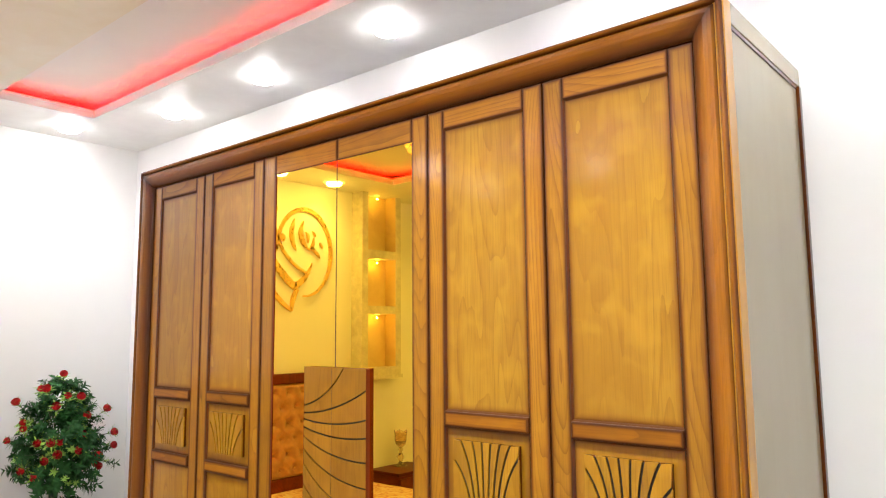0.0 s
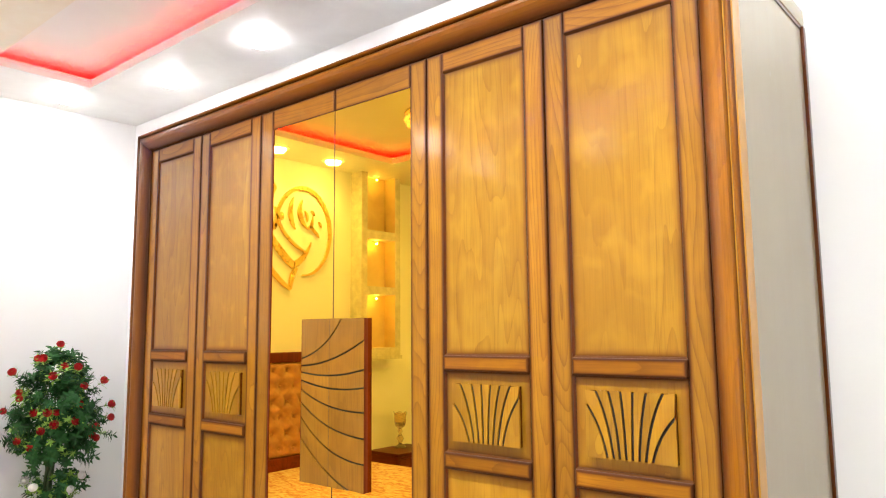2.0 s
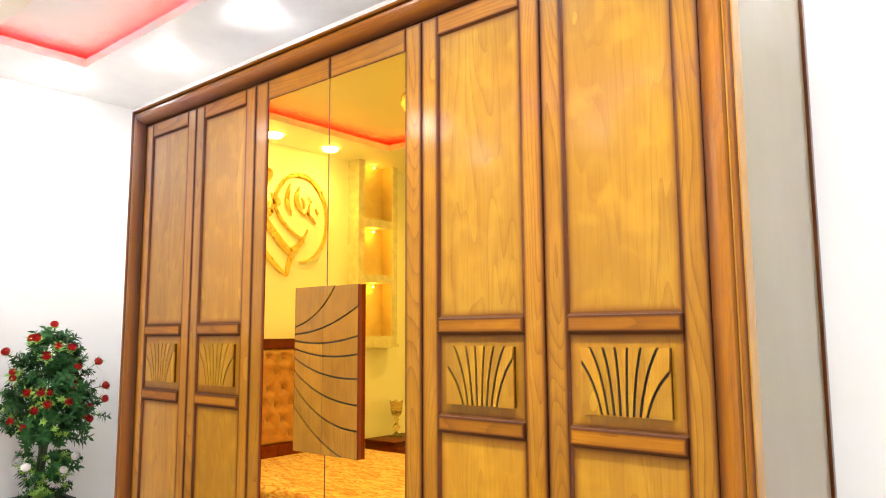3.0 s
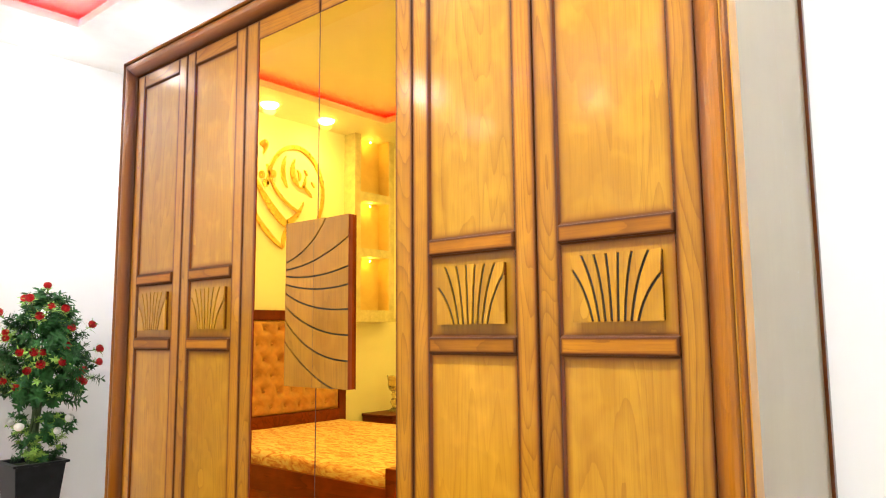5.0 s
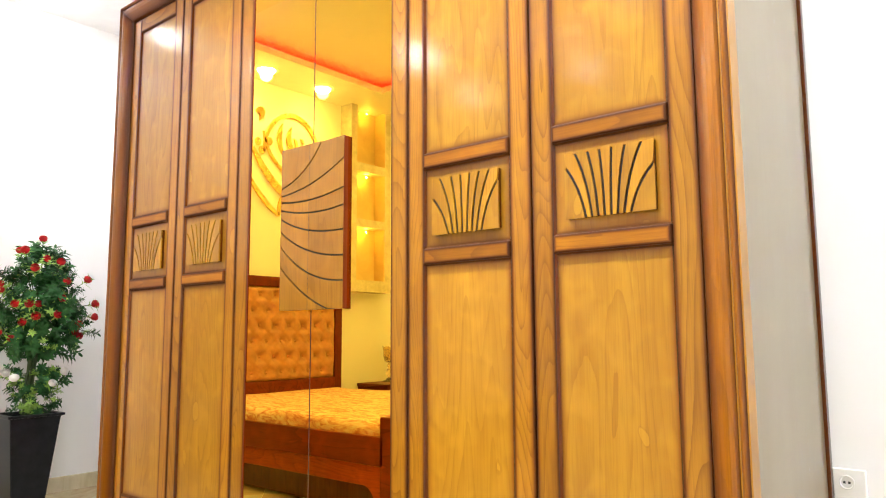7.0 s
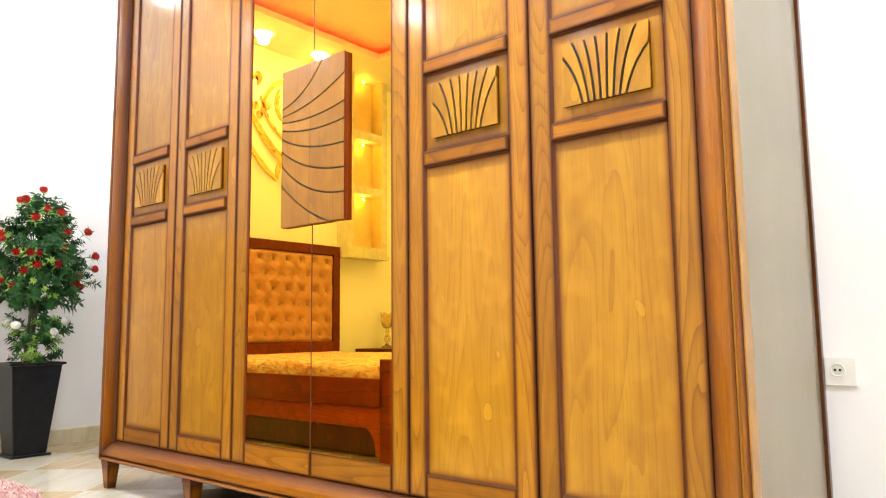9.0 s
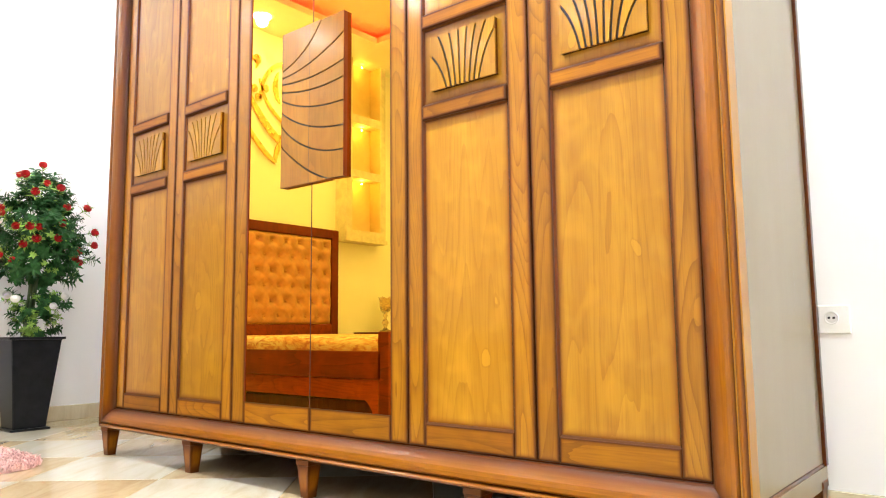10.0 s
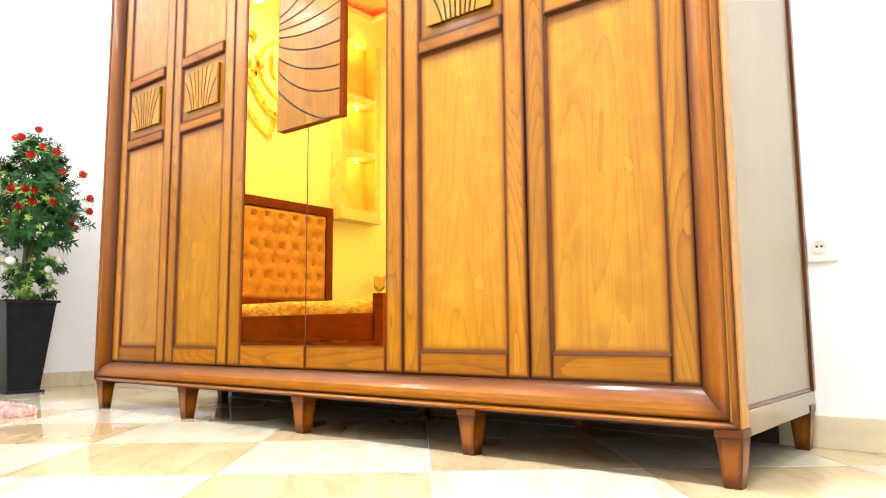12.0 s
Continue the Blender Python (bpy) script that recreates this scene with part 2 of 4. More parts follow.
SOIL = plain("dark_moss", (0.035, 0.05, 0.015), 0.9, var=0.5, scale=60, relief=0.6)
LEAF = plain("dark_green_leaf", (0.020, 0.092, 0.020), 0.6, var=0.5, scale=14, spread=9)
LEAF.node_tree.nodes["Principled BSDF"].inputs["Specular IOR Level"].default_value = 0.25
LEAF_Y = plain("light_green_leaf", (0.24, 0.44, 0.06), 0.6, var=0.4, scale=14, spread=9)
STEM = plain("green_stem", (0.05, 0.09, 0.03), 0.6)
ROSE = plain("red_petal", (0.52, 0.005, 0.007), 0.65, var=0.35, scale=40)
WHITE_FL = plain("white_petal", (0.88, 0.88, 0.85), 0.5, var=0.05, scale=40)
RUG = plain("pink_shag", (0.74, 0.48, 0.44), 0.9, var=0.2, scale=50)
PLASTIC = plain("white_plastic", (0.82, 0.81, 0.78), 0.3, var=0.03)
# outlet greyed in its colour so that the shallow recess reads as shaded
RECESS_GREY = plain("recess_shade_grey", (0.72, 0.71, 0.68), 0.35, var=0.03)
SEAM_DARK = plain("dark_seam_brown", (0.07, 0.016, 0.004), 0.7)
BLACK = plain("hole_black", (0.02, 0.02, 0.02), 0.4)
GOLD = plain("gold_mirror_acrylic", (0.92, 0.60, 0.18), 0.28, 1.0, var=0.1)
LEATHER = plain("tan_velvet", (0.46, 0.21, 0.07), 0.5, var=0.18, scale=18, relief=0.1)
LEATHER.node_tree.nodes["Principled BSDF"].inputs["Sheen Weight"].default_value = 0.3
GLASS = plain("amber_glass", (0.95, 0.78, 0.5), 0.05, 0.0, var=0.05, trans=0.85)
CHROME = plain("gilt_metal", (0.85, 0.62, 0.25), 0.18, 1.0, var=0.1)
LAMP = glow("lamp_lens", (1.0, 0.98, 0.96), 70.0)
# made-up glowing ring round the lens imitates the soft halo of the lamp
HALO_RING = glow("lamp_halo_ring", (1.0, 0.98, 0.96), 1.6)
NICHE_LAMP = glow("niche_lens", (1.0, 0.9, 0.7), 2.5)
NICHE_BACK = plaster("niche_ochre", (0.66, 0.47, 0.22), (0.76, 0.58, 0.30), 6.0, 0.5, 0.08, 60.0)
# drops glow on their own, imitating glass lit from within
CRYSTAL = glow("glowing_crystal", (1.0, 0.86, 0.6), 1.1)
LED = glow("red_led", (1.0, 0.012, 0.01), LED_GLOW)
LED_VIOLET = glow("violet_led", (0.25, 0.04, 1.0), VIOLET_GLOW)


def spread_material():
    m, t, b = nodes_of("orange_damask_cloth")
    n = nd(t, "ShaderNodeTexNoise", Scale=15.0, Detail=4.0, Roughness=0.6, Distortion=2.6)
    t.links.new(coords(t, (0.45, 1.4, 1)), n.inputs["Vector"])
    w = nd(t, "ShaderNodeTexNoise", Scale=40.0, Detail=3.0, Roughness=0.6)
    t.links.new(coords(t, (0.5, 1.4, 1)), w.inputs["Vector"])
    col = ramp(t, n.outputs["Fac"], [(0.4, (0.62, 0.50, 0.38)), (0.5, (0.58, 0.33, 0.17)), (0.62, (0.40, 0.13, 0.05))])
    col = mixc(t, mathn(t, "MULTIPLY", mathn(t, "SUBTRACT", w.outputs["Fac"], 0.5, True), 2.0, True), col, (0.7, 0.58, 0.44))
    t.links.new(col, b.inputs["Base Color"])
    b.inputs["Roughness"].default_value = 0.7
    bump(t, b, w.outputs["Fac"], 0.4, 0.004)
    return m


SPREAD = spread_material()


# ---- building tools ----
def thing(name, at, label, category, group="", kind=""):
    e = new(name)
    e.location = at
    return tagged(e, label, category, group, kind)


def part(name, bm, material, parent=None, label="", at=(0, 0, 0), smooth=False):
    """Links a bmesh as one mesh object under a thing or a part."""
    me = bpy.data.meshes.new(name)
    bmesh.ops.recalc_face_normals(bm, faces=bm.faces)
    bm.to_mesh(me)
    bm.free()
    me.materials.append(material)
    if smooth:
        for p in me.polygons:
            p.use_smooth = True
    return piece(name, me, parent, label, at)


def piece(name, me, parent=None, label="", at=(0, 0, 0), turn=(0, 0, 0), size=1.0):
    ob = new(name, me)
    ob.location, ob.rotation_euler, ob.scale = at, turn, (size, size, size)
    ob.parent = parent
    if label:
        ob["label"] = label
    return ob


def add_box(bm, x0, x1, y0, y1, z0, z1, bevel=0.0, seg=2):
    vs = [bm.verts.new((x, y, z)) for z in (z0, z1) for y in (y0, y1) for x in (x0, x1)]
    fs = [bm.faces.new([vs[i] for i in q]) for q in ((0, 1, 3, 2), (4, 6, 7, 5), (0, 4, 5, 1), (2, 3, 7, 6), (0, 2, 6, 4), (1, 5, 7, 3))]
    if bevel:
        es = list({e for f in fs for e in f.edges})
        bmesh.ops.bevel(bm, geom=es, offset=bevel, segments=seg, affect="EDGES", profile=0.5)
    return bm


def box(x0, x1, y0, y1, z0, z1, bevel=0.0, seg=2):
    return add_box(bmesh.new(), x0, x1, y0, y1, z0, z1, bevel, seg)


def glazed(x0, x1, y0, y1, z0, z1, bevel, width, seg=2, core=0.0):
    """A bevelled board whose front carries a glaze layer: 1 at its edges, falling to core over the given width."""
    bm = box(x0, x1, y0, y1, z0, z1, bevel, seg)
    layer = bm.verts.layers.float.new("glaze")
    for v in bm.verts:
        v[layer] = 1.0
    front = min(bm.faces, key=lambda f: (round(f.calc_center_median().y, 5), -f.calc_area()))
    bmesh.ops.inset_region(bm, faces=[front], thickness=width * 0.45, depth=0.0)
    for v in front.verts:
        v[layer] = 0.42
    bmesh.ops.inset_region(bm, faces=[front], thickness=width * 0.55, depth=0.0)
    for v in front.verts:
        v[layer] = core
    return bm


def add_lathe(bm, profile, n=24, at=(0, 0, 0)):
    """A turned body from (radius, height) pairs."""
    rings = []
    for r, z in profile:
        rings.append([bm.verts.new((at[0] + r * math.cos(2 * math.pi * k / n), at[1] + r * math.sin(2 * math.pi * k / n), at[2] + z)) for k in range(n)])
    for a, b in zip(rings, rings[1:]):
        for k in range(n):
            bm.faces.new((a[k], a[(k + 1) % n], b[(k + 1) % n], b[k]))
    for ring in (rings[0], rings[-1]):
        bm.faces.new(ring)
    return bm


def add_prism(bm, pts, y0, y1):
    """A flat shape given as (x, z) points, from depth y0 to y1."""
    a = [bm.verts.new((x, y0, z)) for x, z in pts]
    b = [bm.verts.new((x, y1, z)) for x, z in pts]
    bm.faces.new(a)
    bm.faces.new(b)
    for k in range(len(pts)):
        q = (k + 1) % len(pts)
        bm.faces.new((a[k], a[q], b[q], b[k]))


def bez(p, c, q, n=14):
    return [((1 - s) ** 2 * p[0] + 2 * s * (1 - s) * c[0] + s * s * q[0], (1 - s) ** 2 * p[1] + 2 * s * (1 - s) * c[1] + s * s * q[1]) for s in (k / n for k in range(n + 1))]


def add_tube(bm, pts, r0, r1, n=6):
    rings = []
    for k, p in enumerate(pts):
        p = Vector(p)
        d = (Vector(pts[min(k + 1, len(pts) - 1)]) - Vector(pts[max(k - 1, 0)])).normalized()
        u = d.orthogonal().normalized()
        v = d.cross(u)
        r = r0 + (r1 - r0) * k / (len(pts) - 1)
        rings.append([bm.verts.new(p + r * (math.cos(6.2832 * j / n) * u + math.sin(6.2832 * j / n) * v)) for j in range(n)])
    for a, b in zip(rings, rings[1:]):
        for j in range(n):
            bm.faces.new((a[j], a[(j + 1) % n], b[(j + 1) % n], b[j]))
    bm.faces.new(rings[0])
    bm.faces.new(rings[-1])
    return bm


# ---- the room ----
tagged(part("wall_north", box(WALL_W - 0.15, WALL_E + 0.15, WALL_N, WALL_N + 0.15, 0, 2.95), WALL), "plain white painted wall behind the wardrobe", "wall", kind="structure")
tagged(part("wall_south", box(WALL_W - 0.15, WALL_E + 0.15, WALL_S - 0.15, WALL_S, 0, 2.95), WALL), "plain white painted wall", "wall", kind="structure")
tagged(part("wall_west", box(WALL_W - 0.15, WALL_W, WALL_S, WALL_N, 0, 2.95), WALL), "white painted wall with a gold ornament and niches", "wall", kind="structure")
tagged(part("wall_east", box(WALL_E, WALL_E + 0.15, WALL_S, WALL_N, 0, 2.95), WALL), "plain white painted wall", "wall", kind="structure")

TRAY_N, TRAY_W1, TRAY_W2, TRAY_E, TRAY_S = 0.095, -3.41, -3.44, 1.0, -2.43
BEAM_N, BEAM_S = -0.39, -0.95
bm = bmesh.new()
add_box(bm, WALL_W, WALL_E, TRAY_N, WALL_N, SOFFIT, SOFFIT_TOP)
add_box(bm, WALL_W, TRAY_W1, BEAM_N, TRAY_N, SOFFIT, SOFFIT_TOP)
add_box(bm, WALL_W, TRAY_W2, TRAY_S, BEAM_S, SOFFIT, SOFFIT_TOP)
add_box(bm, TRAY_E, WALL_E, TRAY_S, TRAY_N, SOFFIT, SOFFIT_TOP)
add_box(bm, WALL_W, WALL_E, WALL_S, TRAY_S, SOFFIT, SOFFIT_TOP)
tagged(part("ceiling_soffit", bm, SOFFIT_M), "pearly white plastered lower ceiling border with downlights", "ceiling", kind="structure")
tagged(part("ceiling_beam", box(WALL_W, TRAY_E, BEAM_S, BEAM_N, SOFFIT, SOFFIT_TOP), BEAM_M), "cream plastered band across the tray ceiling", "ceiling", kind="structure")
tagged(part("ceiling", box(WALL_W, WALL_E, WALL_S, WALL_N, CEIL, CEIL + 0.08), CEIL_M), "white raised tray ceiling", "ceiling", kind="structure")


def led_strip(x0, x1, y0, y1, material=LED, colour="red"):
    ob = part("led_strip", box(x0, x1, y0, y1, SOFFIT_TOP + 0.001, SOFFIT_TOP + 0.007), material)
    tagged(ob, "glowing " + colour + " light strip hidden in the ceiling cove", "light strip", "cove lighting")


led_strip(TRAY_W1 - 0.015, TRAY_E, TRAY_N + 0.012, TRAY_N + 0.022)
led_strip(TRAY_W1 - 0.026, TRAY_W1 - 0.016, BEAM_N, TRAY_N)
led_strip(TRAY_W2 - 0.026, TRAY_W2 - 0.016, TRAY_S, BEAM_S)
led_strip(TRAY_W2 - 0.015, -2.45, TRAY_S - 0.022, TRAY_S - 0.012)
# violet runs are unseen, added for the violet tints on the doors
led_strip(-2.44, TRAY_E, TRAY_S - 0.022, TRAY_S - 0.012, LED_VIOLET, "violet")
led_strip(TRAY_W2, TRAY_E, BEAM_S + 0.012, BEAM_S + 0.022, LED_VIOLET, "violet")

# floor slab with square tiles laid on the diagonal
floor_ob = tagged(part("floor", box(WALL_W, WALL_E, WALL_S, WALL_N, -0.15, -0.004), GROUT), "polished marble floor of cream and tan tiles laid diagonally", "floor", kind="structure")


# ---- wardrobe ----
DOORS = [-2.518, -2.116, -1.715, -1.312, -0.908, -0.508, -0.106]
Z_BOT, Z_TOP = 0.185, 2.218
wardrobe = thing("wardrobe", (0, 0, 0), "six-door stained beech wardrobe with bronze mirror doors and carved plaques", "wardrobe")
X0, X1 = -2.594, -0.030

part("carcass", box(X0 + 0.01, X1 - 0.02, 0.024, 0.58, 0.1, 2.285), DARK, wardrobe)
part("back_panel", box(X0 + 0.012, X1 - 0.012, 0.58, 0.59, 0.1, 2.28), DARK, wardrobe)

PROFILE = [(0.0, 0.012), (0.0, -0.002), (0.004, -0.010), (0.011, -0.016), (0.021, -0.023), (0.032, -0.029), (0.043, -0.032), (0.052, -0.032), (0.0570, -0.028), (0.0592, -0.023), (0.0612, -0.026), (0.0635, -0.032), (0.0675, -0.035), (0.0715, -0.033), (0.074, -0.027), (0.076, -0.026), (0.076, 0.024)]


GLAZE = [1.0, 1.0, 1.0, 0.75, 0.4, 0.1, 0.0, 0.1, 0.5, 1.0, 0.9, 0.3, 0.1, 0.3, 0.8, 1.0, 1.0]


def moulding(side):
    """One mitred length of the frame round the doors."""
    xi0, xi1, zi0, zi1 = DOORS[0], DOORS[-1], Z_BOT, Z_TOP
    bm = bmesh.new()
    layer = bm.verts.layers.float.new("glaze")
    rows = []
    for (u, y), gz in zip(PROFILE, GLAZE):
        if side == "top":
            a, b = Vector((xi0 - u, y, zi1 + u)), Vector((xi1 + u, y, zi1 + u))
        elif side == "bottom":
            a, b = Vector((xi0 - u, y, zi0 - u)), Vector((xi1 + u, y, zi0 - u))
        elif side == "west":
            a, b = Vector((xi0 - u, y, zi0 - u)), Vector((xi0 - u, y, zi1 + u))
        else:
            a, b = Vector((xi1 + u, y, zi0 - u)), Vector((xi1 + u, y, zi1 + u))
        d = (b - a).normalized()
        row = []
        for p, more in ((a, 1.0), (a + d * 0.014, 0.7), (a + d * 0.06, 0.0), (b - d * 0.06, 0.0), (b - d * 0.014, 0.7), (b, 1.0)):
            v = bm.verts.new(p)
            v[layer] = max(gz, more)
            row.append(v)
        rows.append(row)
    for a, b in zip(rows, rows[1:]):
        for k in range(5):
            bm.faces.new((a[k], a[k + 1], b[k + 1], b[k]))
    bm.faces.new([r[0] for r in rows])
    bm.faces.new([r[-1] for r in rows])
    return bm


for side, mat in (("top", WOOD_FH), ("bottom", WOOD_FH), ("west", WOOD_FV), ("east", WOOD_FV)):
    fr = part("frame_moulding", moulding(side), mat, wardrobe, "dark honey moulded frame with mitred corners")
# dark reveal between frame and doors
for a in ((DOORS[0] - 0.002, DOORS[0] + 0.004, Z_BOT, Z_TOP), (DOORS[-1] - 0.004, DOORS[-1] + 0.002, Z_BOT, Z_TOP), (DOORS[0], DOORS[-1], Z_BOT - 0.002, Z_BOT + 0.004), (DOORS[0], DOORS[-1], Z_TOP - 0.004, Z_TOP + 0.003)):
    part("reveal", box(a[0], a[1], 0.006, 0.02, a[2], a[3]), WOOD_D, wardrobe)


def side_face(x, s):
    """The end of the wardrobe: pale edge, panel, rails and a dark back stile."""
    def lay(name, depth, y0, y1, z0, z1, mat, label=""):
        xa, xb = sorted((x - s * 0.02, x + s * depth))
        part(name, box(xa, xb, y0, y1, z0, z1, 0.0012, 1), mat, wardrobe, label)
    lay("edge_strip", 0.003, -0.0255, 0.020, 0.112, 2.291, WOOD_EDGE, "amber unstained edge")
    lay("side_panel", -0.006, 0.022, 0.570, 0.150, 2.236, WOOD_SIDE, "glossy veneered side panel, greyed for the wall's reflection")
    lay("side_rail", -0.001, 0.022, 0.594, 2.246, 2.296, WOOD_SIDE)
    lay("side_rail", -0.001, 0.022, 0.594, 0.092, 0.142, WOOD_SIDE)
    lay("side_bead", -0.003, 0.022, 0.572, 2.235, 2.2455, WOOD_D)
    lay("side_bead", -0.003, 0.022, 0.572, 0.1425, 0.1505, WOOD_D)
    lay("back_stile", 0.002, 0.573, 0.594, 0.143, 2.245, WOOD_D)


side_face(X1, 1)
side_face(X0, -1)


def leg_mesh():
    """A tapered square foot under a thin collar, darkened along its edges and at its tip."""
    bm = bmesh.new()
    layer = bm.verts.layers.float.new("glaze")
    add_box(bm, -0.0275, 0.0275, -0.0275, 0.0275, 0.0945, 0.1115, 0.002, 1)
    for v in bm.verts:
        v[layer] = 0.85
    rings = []
    for z, dark in ((0.0, 1.0), (0.014, 0.85), (0.034, 0.2), (0.062, 0.2), (0.0945, 0.95)):
        h = 0.0165 + (0.0255 - 0.0165) * z / 0.0945
        ring = []
        for k in range(4):
            for u, edge in ((-0.93, 0.9), (-0.5, 0.2), (0.5, 0.2), (0.93, 0.9)):
                x, y = u * h, -h
                for _ in range(k):
                    x, y = -y, x
                v = bm.verts.new((x, y, z))
                v[layer] = max(dark, edge)
                ring.append(v)
        rings.append(ring)
    for a, b in zip(rings, rings[1:]):
        for k in range(16):
            q = (k + 1) % 16
            bm.faces.new((a[k], a[q], b[q], b[k]))
    bm.faces.new(rings[0][::-1])
    return bm


first_leg = part("leg", leg_mesh(), WOOD_FV, wardrobe, "short tapered wooden foot", (-0.052, -0.004, 0))
for lx in (-0.675, -1.305, -1.935, -2.545):
    piece("leg", first_leg.data, wardrobe, "short tapered wooden foot", (lx, -0.004, 0))
for lx in (-0.055, -0.675, -1.305, -1.935, -2.545):
    piece("leg", first_leg.data, wardrobe, "short tapered wooden foot", (lx, 0.552, 0))


# dark board added behind the feet in place of the shade there
part("back_board", box(X0 + 0.09, X1 - 0.09, 0.570, 0.582, 0.004, 0.102), DARK, wardrobe, "dark board added to stand in for shade under the wardrobe")


def shift(curve, off, w, h):
    """A curve moved sideways by off metres, in the unit square of a plate w by h metres."""
    out = []
    for k, (u, v) in enumerate(curve):
        p, q = curve[max(k - 1, 0)], curve[min(k + 1, len(curve) - 1)]
        dx, dz = (q[0] - p[0]) * w, (q[1] - p[1]) * h
        d = math.hypot(dx, dz) or 1
        out.append((min(1, max(0, u + off * dz / d / w)), min(1, max(0, v - off * dx / d / h))))
    return out


def ease_front(bm):
    """Breaks the sharp front edges of a carved slat."""
    bmesh.ops.remove_doubles(bm, verts=bm.verts, dist=0.00005)
    low = min(v.co.y for v in bm.verts) + 0.0001
    bmesh.ops.bevel(bm, geom=[e for e in bm.edges if e.verts[0].co.y < low and e.verts[1].co.y < low], offset=0.0009, segments=1, affect="EDGES", clamp_overlap=True)


def fan_plaque(door, cx, flip):
    """A small carved plaque with eight grooves that fan out upwards."""
    w, h, z0 = 0.213, 0.150, 1.130
    x0 = cx - w / 2
    part("plaque", box(x0 + 0.0005, x0 + w - 0.0005, -0.0025, 0.008, z0 + 0.0005, z0 + h - 0.0005, 0.0004, 1), WOOD_D, door, "carved plaque with fanned grooves")
    # black sheet behind the slats stands in for shade in the grooves
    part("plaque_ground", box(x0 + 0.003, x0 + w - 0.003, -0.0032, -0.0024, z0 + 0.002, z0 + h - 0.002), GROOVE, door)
    tops = [(0.0, 0.80), (0.12, 1.0), (0.27, 1.0), (0.41, 1.0), (0.55, 1.0), (0.70, 1.0), (0.88, 1.0), (1.0, 0.66)]
    if flip:
        tops = [(1 - u, v) for u, v in tops][::-1]
    foot = [0.24 + 0.072 * k for k in range(8)]
    if flip:
        foot = [1 - f for f in foot][::-1]
    cs = [bez((f, 0.0), (f + (t[0] - f) * 0.28, 0.62 * t[1]), t) for f, t in zip(foot, tops)]
    g = 0.0042
    edges = [(None, cs[0])] + list(zip(cs, cs[1:])) + [(cs[-1], None)]
    for a, b in edges:
        if a is None:
            pts = [(0.0, 0.0)] + shift(b, -g, w, h)[0:] + ([(0.0, 1.0)] if b[-1][1] >= 1 else [])
        elif b is None:
            pts = shift(a, g, w, h) + ([(1.0, 1.0)] if a[-1][1] >= 1 else []) + [(1.0, 0.0)]
        else:
            extra = []
            if a[-1][1] < 1 <= b[-1][1]:
                extra = [(0.0, 1.0)]
            if b[-1][1] < 1 <= a[-1][1]:
                extra = [(1.0, 1.0)]
            pts = shift(a, g, w, h) + extra + shift(b, -g, w, h)[::-1]
        bm = bmesh.new()
        add_prism(bm, [(x0 + w * u, z0 + h * v) for u, v in pts], -0.0085, -0.0025)
        ease_front(bm)
        part("slat", bm, WOOD_P, door)


def rail(door, x0, x1, z0, z1, proud=0.0, label=""):
    part("rail", glazed(x0 + 0.0008, x1 - 0.0008, -proud, 0.02, z0, z1, 0.004 if proud else 0.002, 0.012, 3 if proud else 2), WOOD_H, door, label)


def beads(door, x0, x1, z0, z1, w=0.0045):
    """The dark-glazed sloping bead that runs round a panel, mitred at its corners."""
    outer = [(x0, z0), (x1, z0), (x1, z1), (x0, z1)]
    inner = [(x0 + w, z0 + w), (x1 - w, z0 + w), (x1 - w, z1 - w), (x0 + w, z1 - w)]
    for k in range(4):
        q = (k + 1) % 4
        bm = bmesh.new()
        f = [bm.verts.new((p[0], y, p[1])) for p, y in ((outer[k], 0.0015), (outer[q], 0.0015), (inner[q], 0.0052), (inner[k], 0.0052))]
        b = [bm.verts.new((v.co.x, 0.012, v.co.z)) for v in f]
        bm.faces.new(f)
        bm.faces.new(b)
        for a in range(4):
            c = (a + 1) % 4
            bm.faces.new((f[a], f[c], b[c], b[a]))
        part("bead", bm, WOOD_D if k % 2 else WOOD_D_DULL, door)


def panel_door(x0, x1, flip):
    g = 0.0022
    door = part("door", box(x0 + g, x1 - g, 0.014, 0.023, Z_BOT + 0.004, Z_TOP - 0.004), WOOD_D, wardrobe, "framed panel door with a carved plaque")
    a, b = x0 + 0.060, x1 - 0.061
    part("stile", glazed(x0 + g, a, 0.0, 0.02, Z_BOT + 0.004, Z_TOP - 0.003, 0.0025, 0.017, 3), WOOD_V, door)
    part("stile", glazed(b, x1 - g, 0.0, 0.02, Z_BOT + 0.004, Z_TOP - 0.003, 0.0025, 0.017, 3), WOOD_V, door)
    rail(door, a, b, 2.157, Z_TOP - 0.003)
    rail(door, a, b, 1.313, 1.354, 0.006)
    rail(door, a, b, 1.056, 1.097, 0.006)
    rail(door, a, b, Z_BOT + 0.004, 0.247)
    for z0, z1 in ((1.354, 2.157), (1.097, 1.313), (0.247, 1.056)):
        part("panel", glazed(a, b, 0.0065, 0.016, z0, z1, 0.0005, 0.034, 1, 0.2 if z1 - z0 < 0.3 else 0.0), WOOD_P, door)
        beads(door, a, b, z0, z1)
    fan_plaque(door, (a + b) / 2 + 0.003, flip)
    return door


HX0, HX1, HZ0, HZ1 = -1.4475, -1.150, 0.948, 1.462
HC = [((0, .245), (.42, .19), (.65, 0)), ((0, .29), (.5, .28), (1, .13)), ((0, .33), (.5, .37), (1, .30)), ((0, .38), (.5, .45), (1, .405)), ((0, .436), (.42, .56), (1, .547)), ((0, .516), (.42, .69), (1, .695)), ((0, .607), (.42, .84), (1, .84)), ((0, .735), (.38, .93), (.78, 1))]


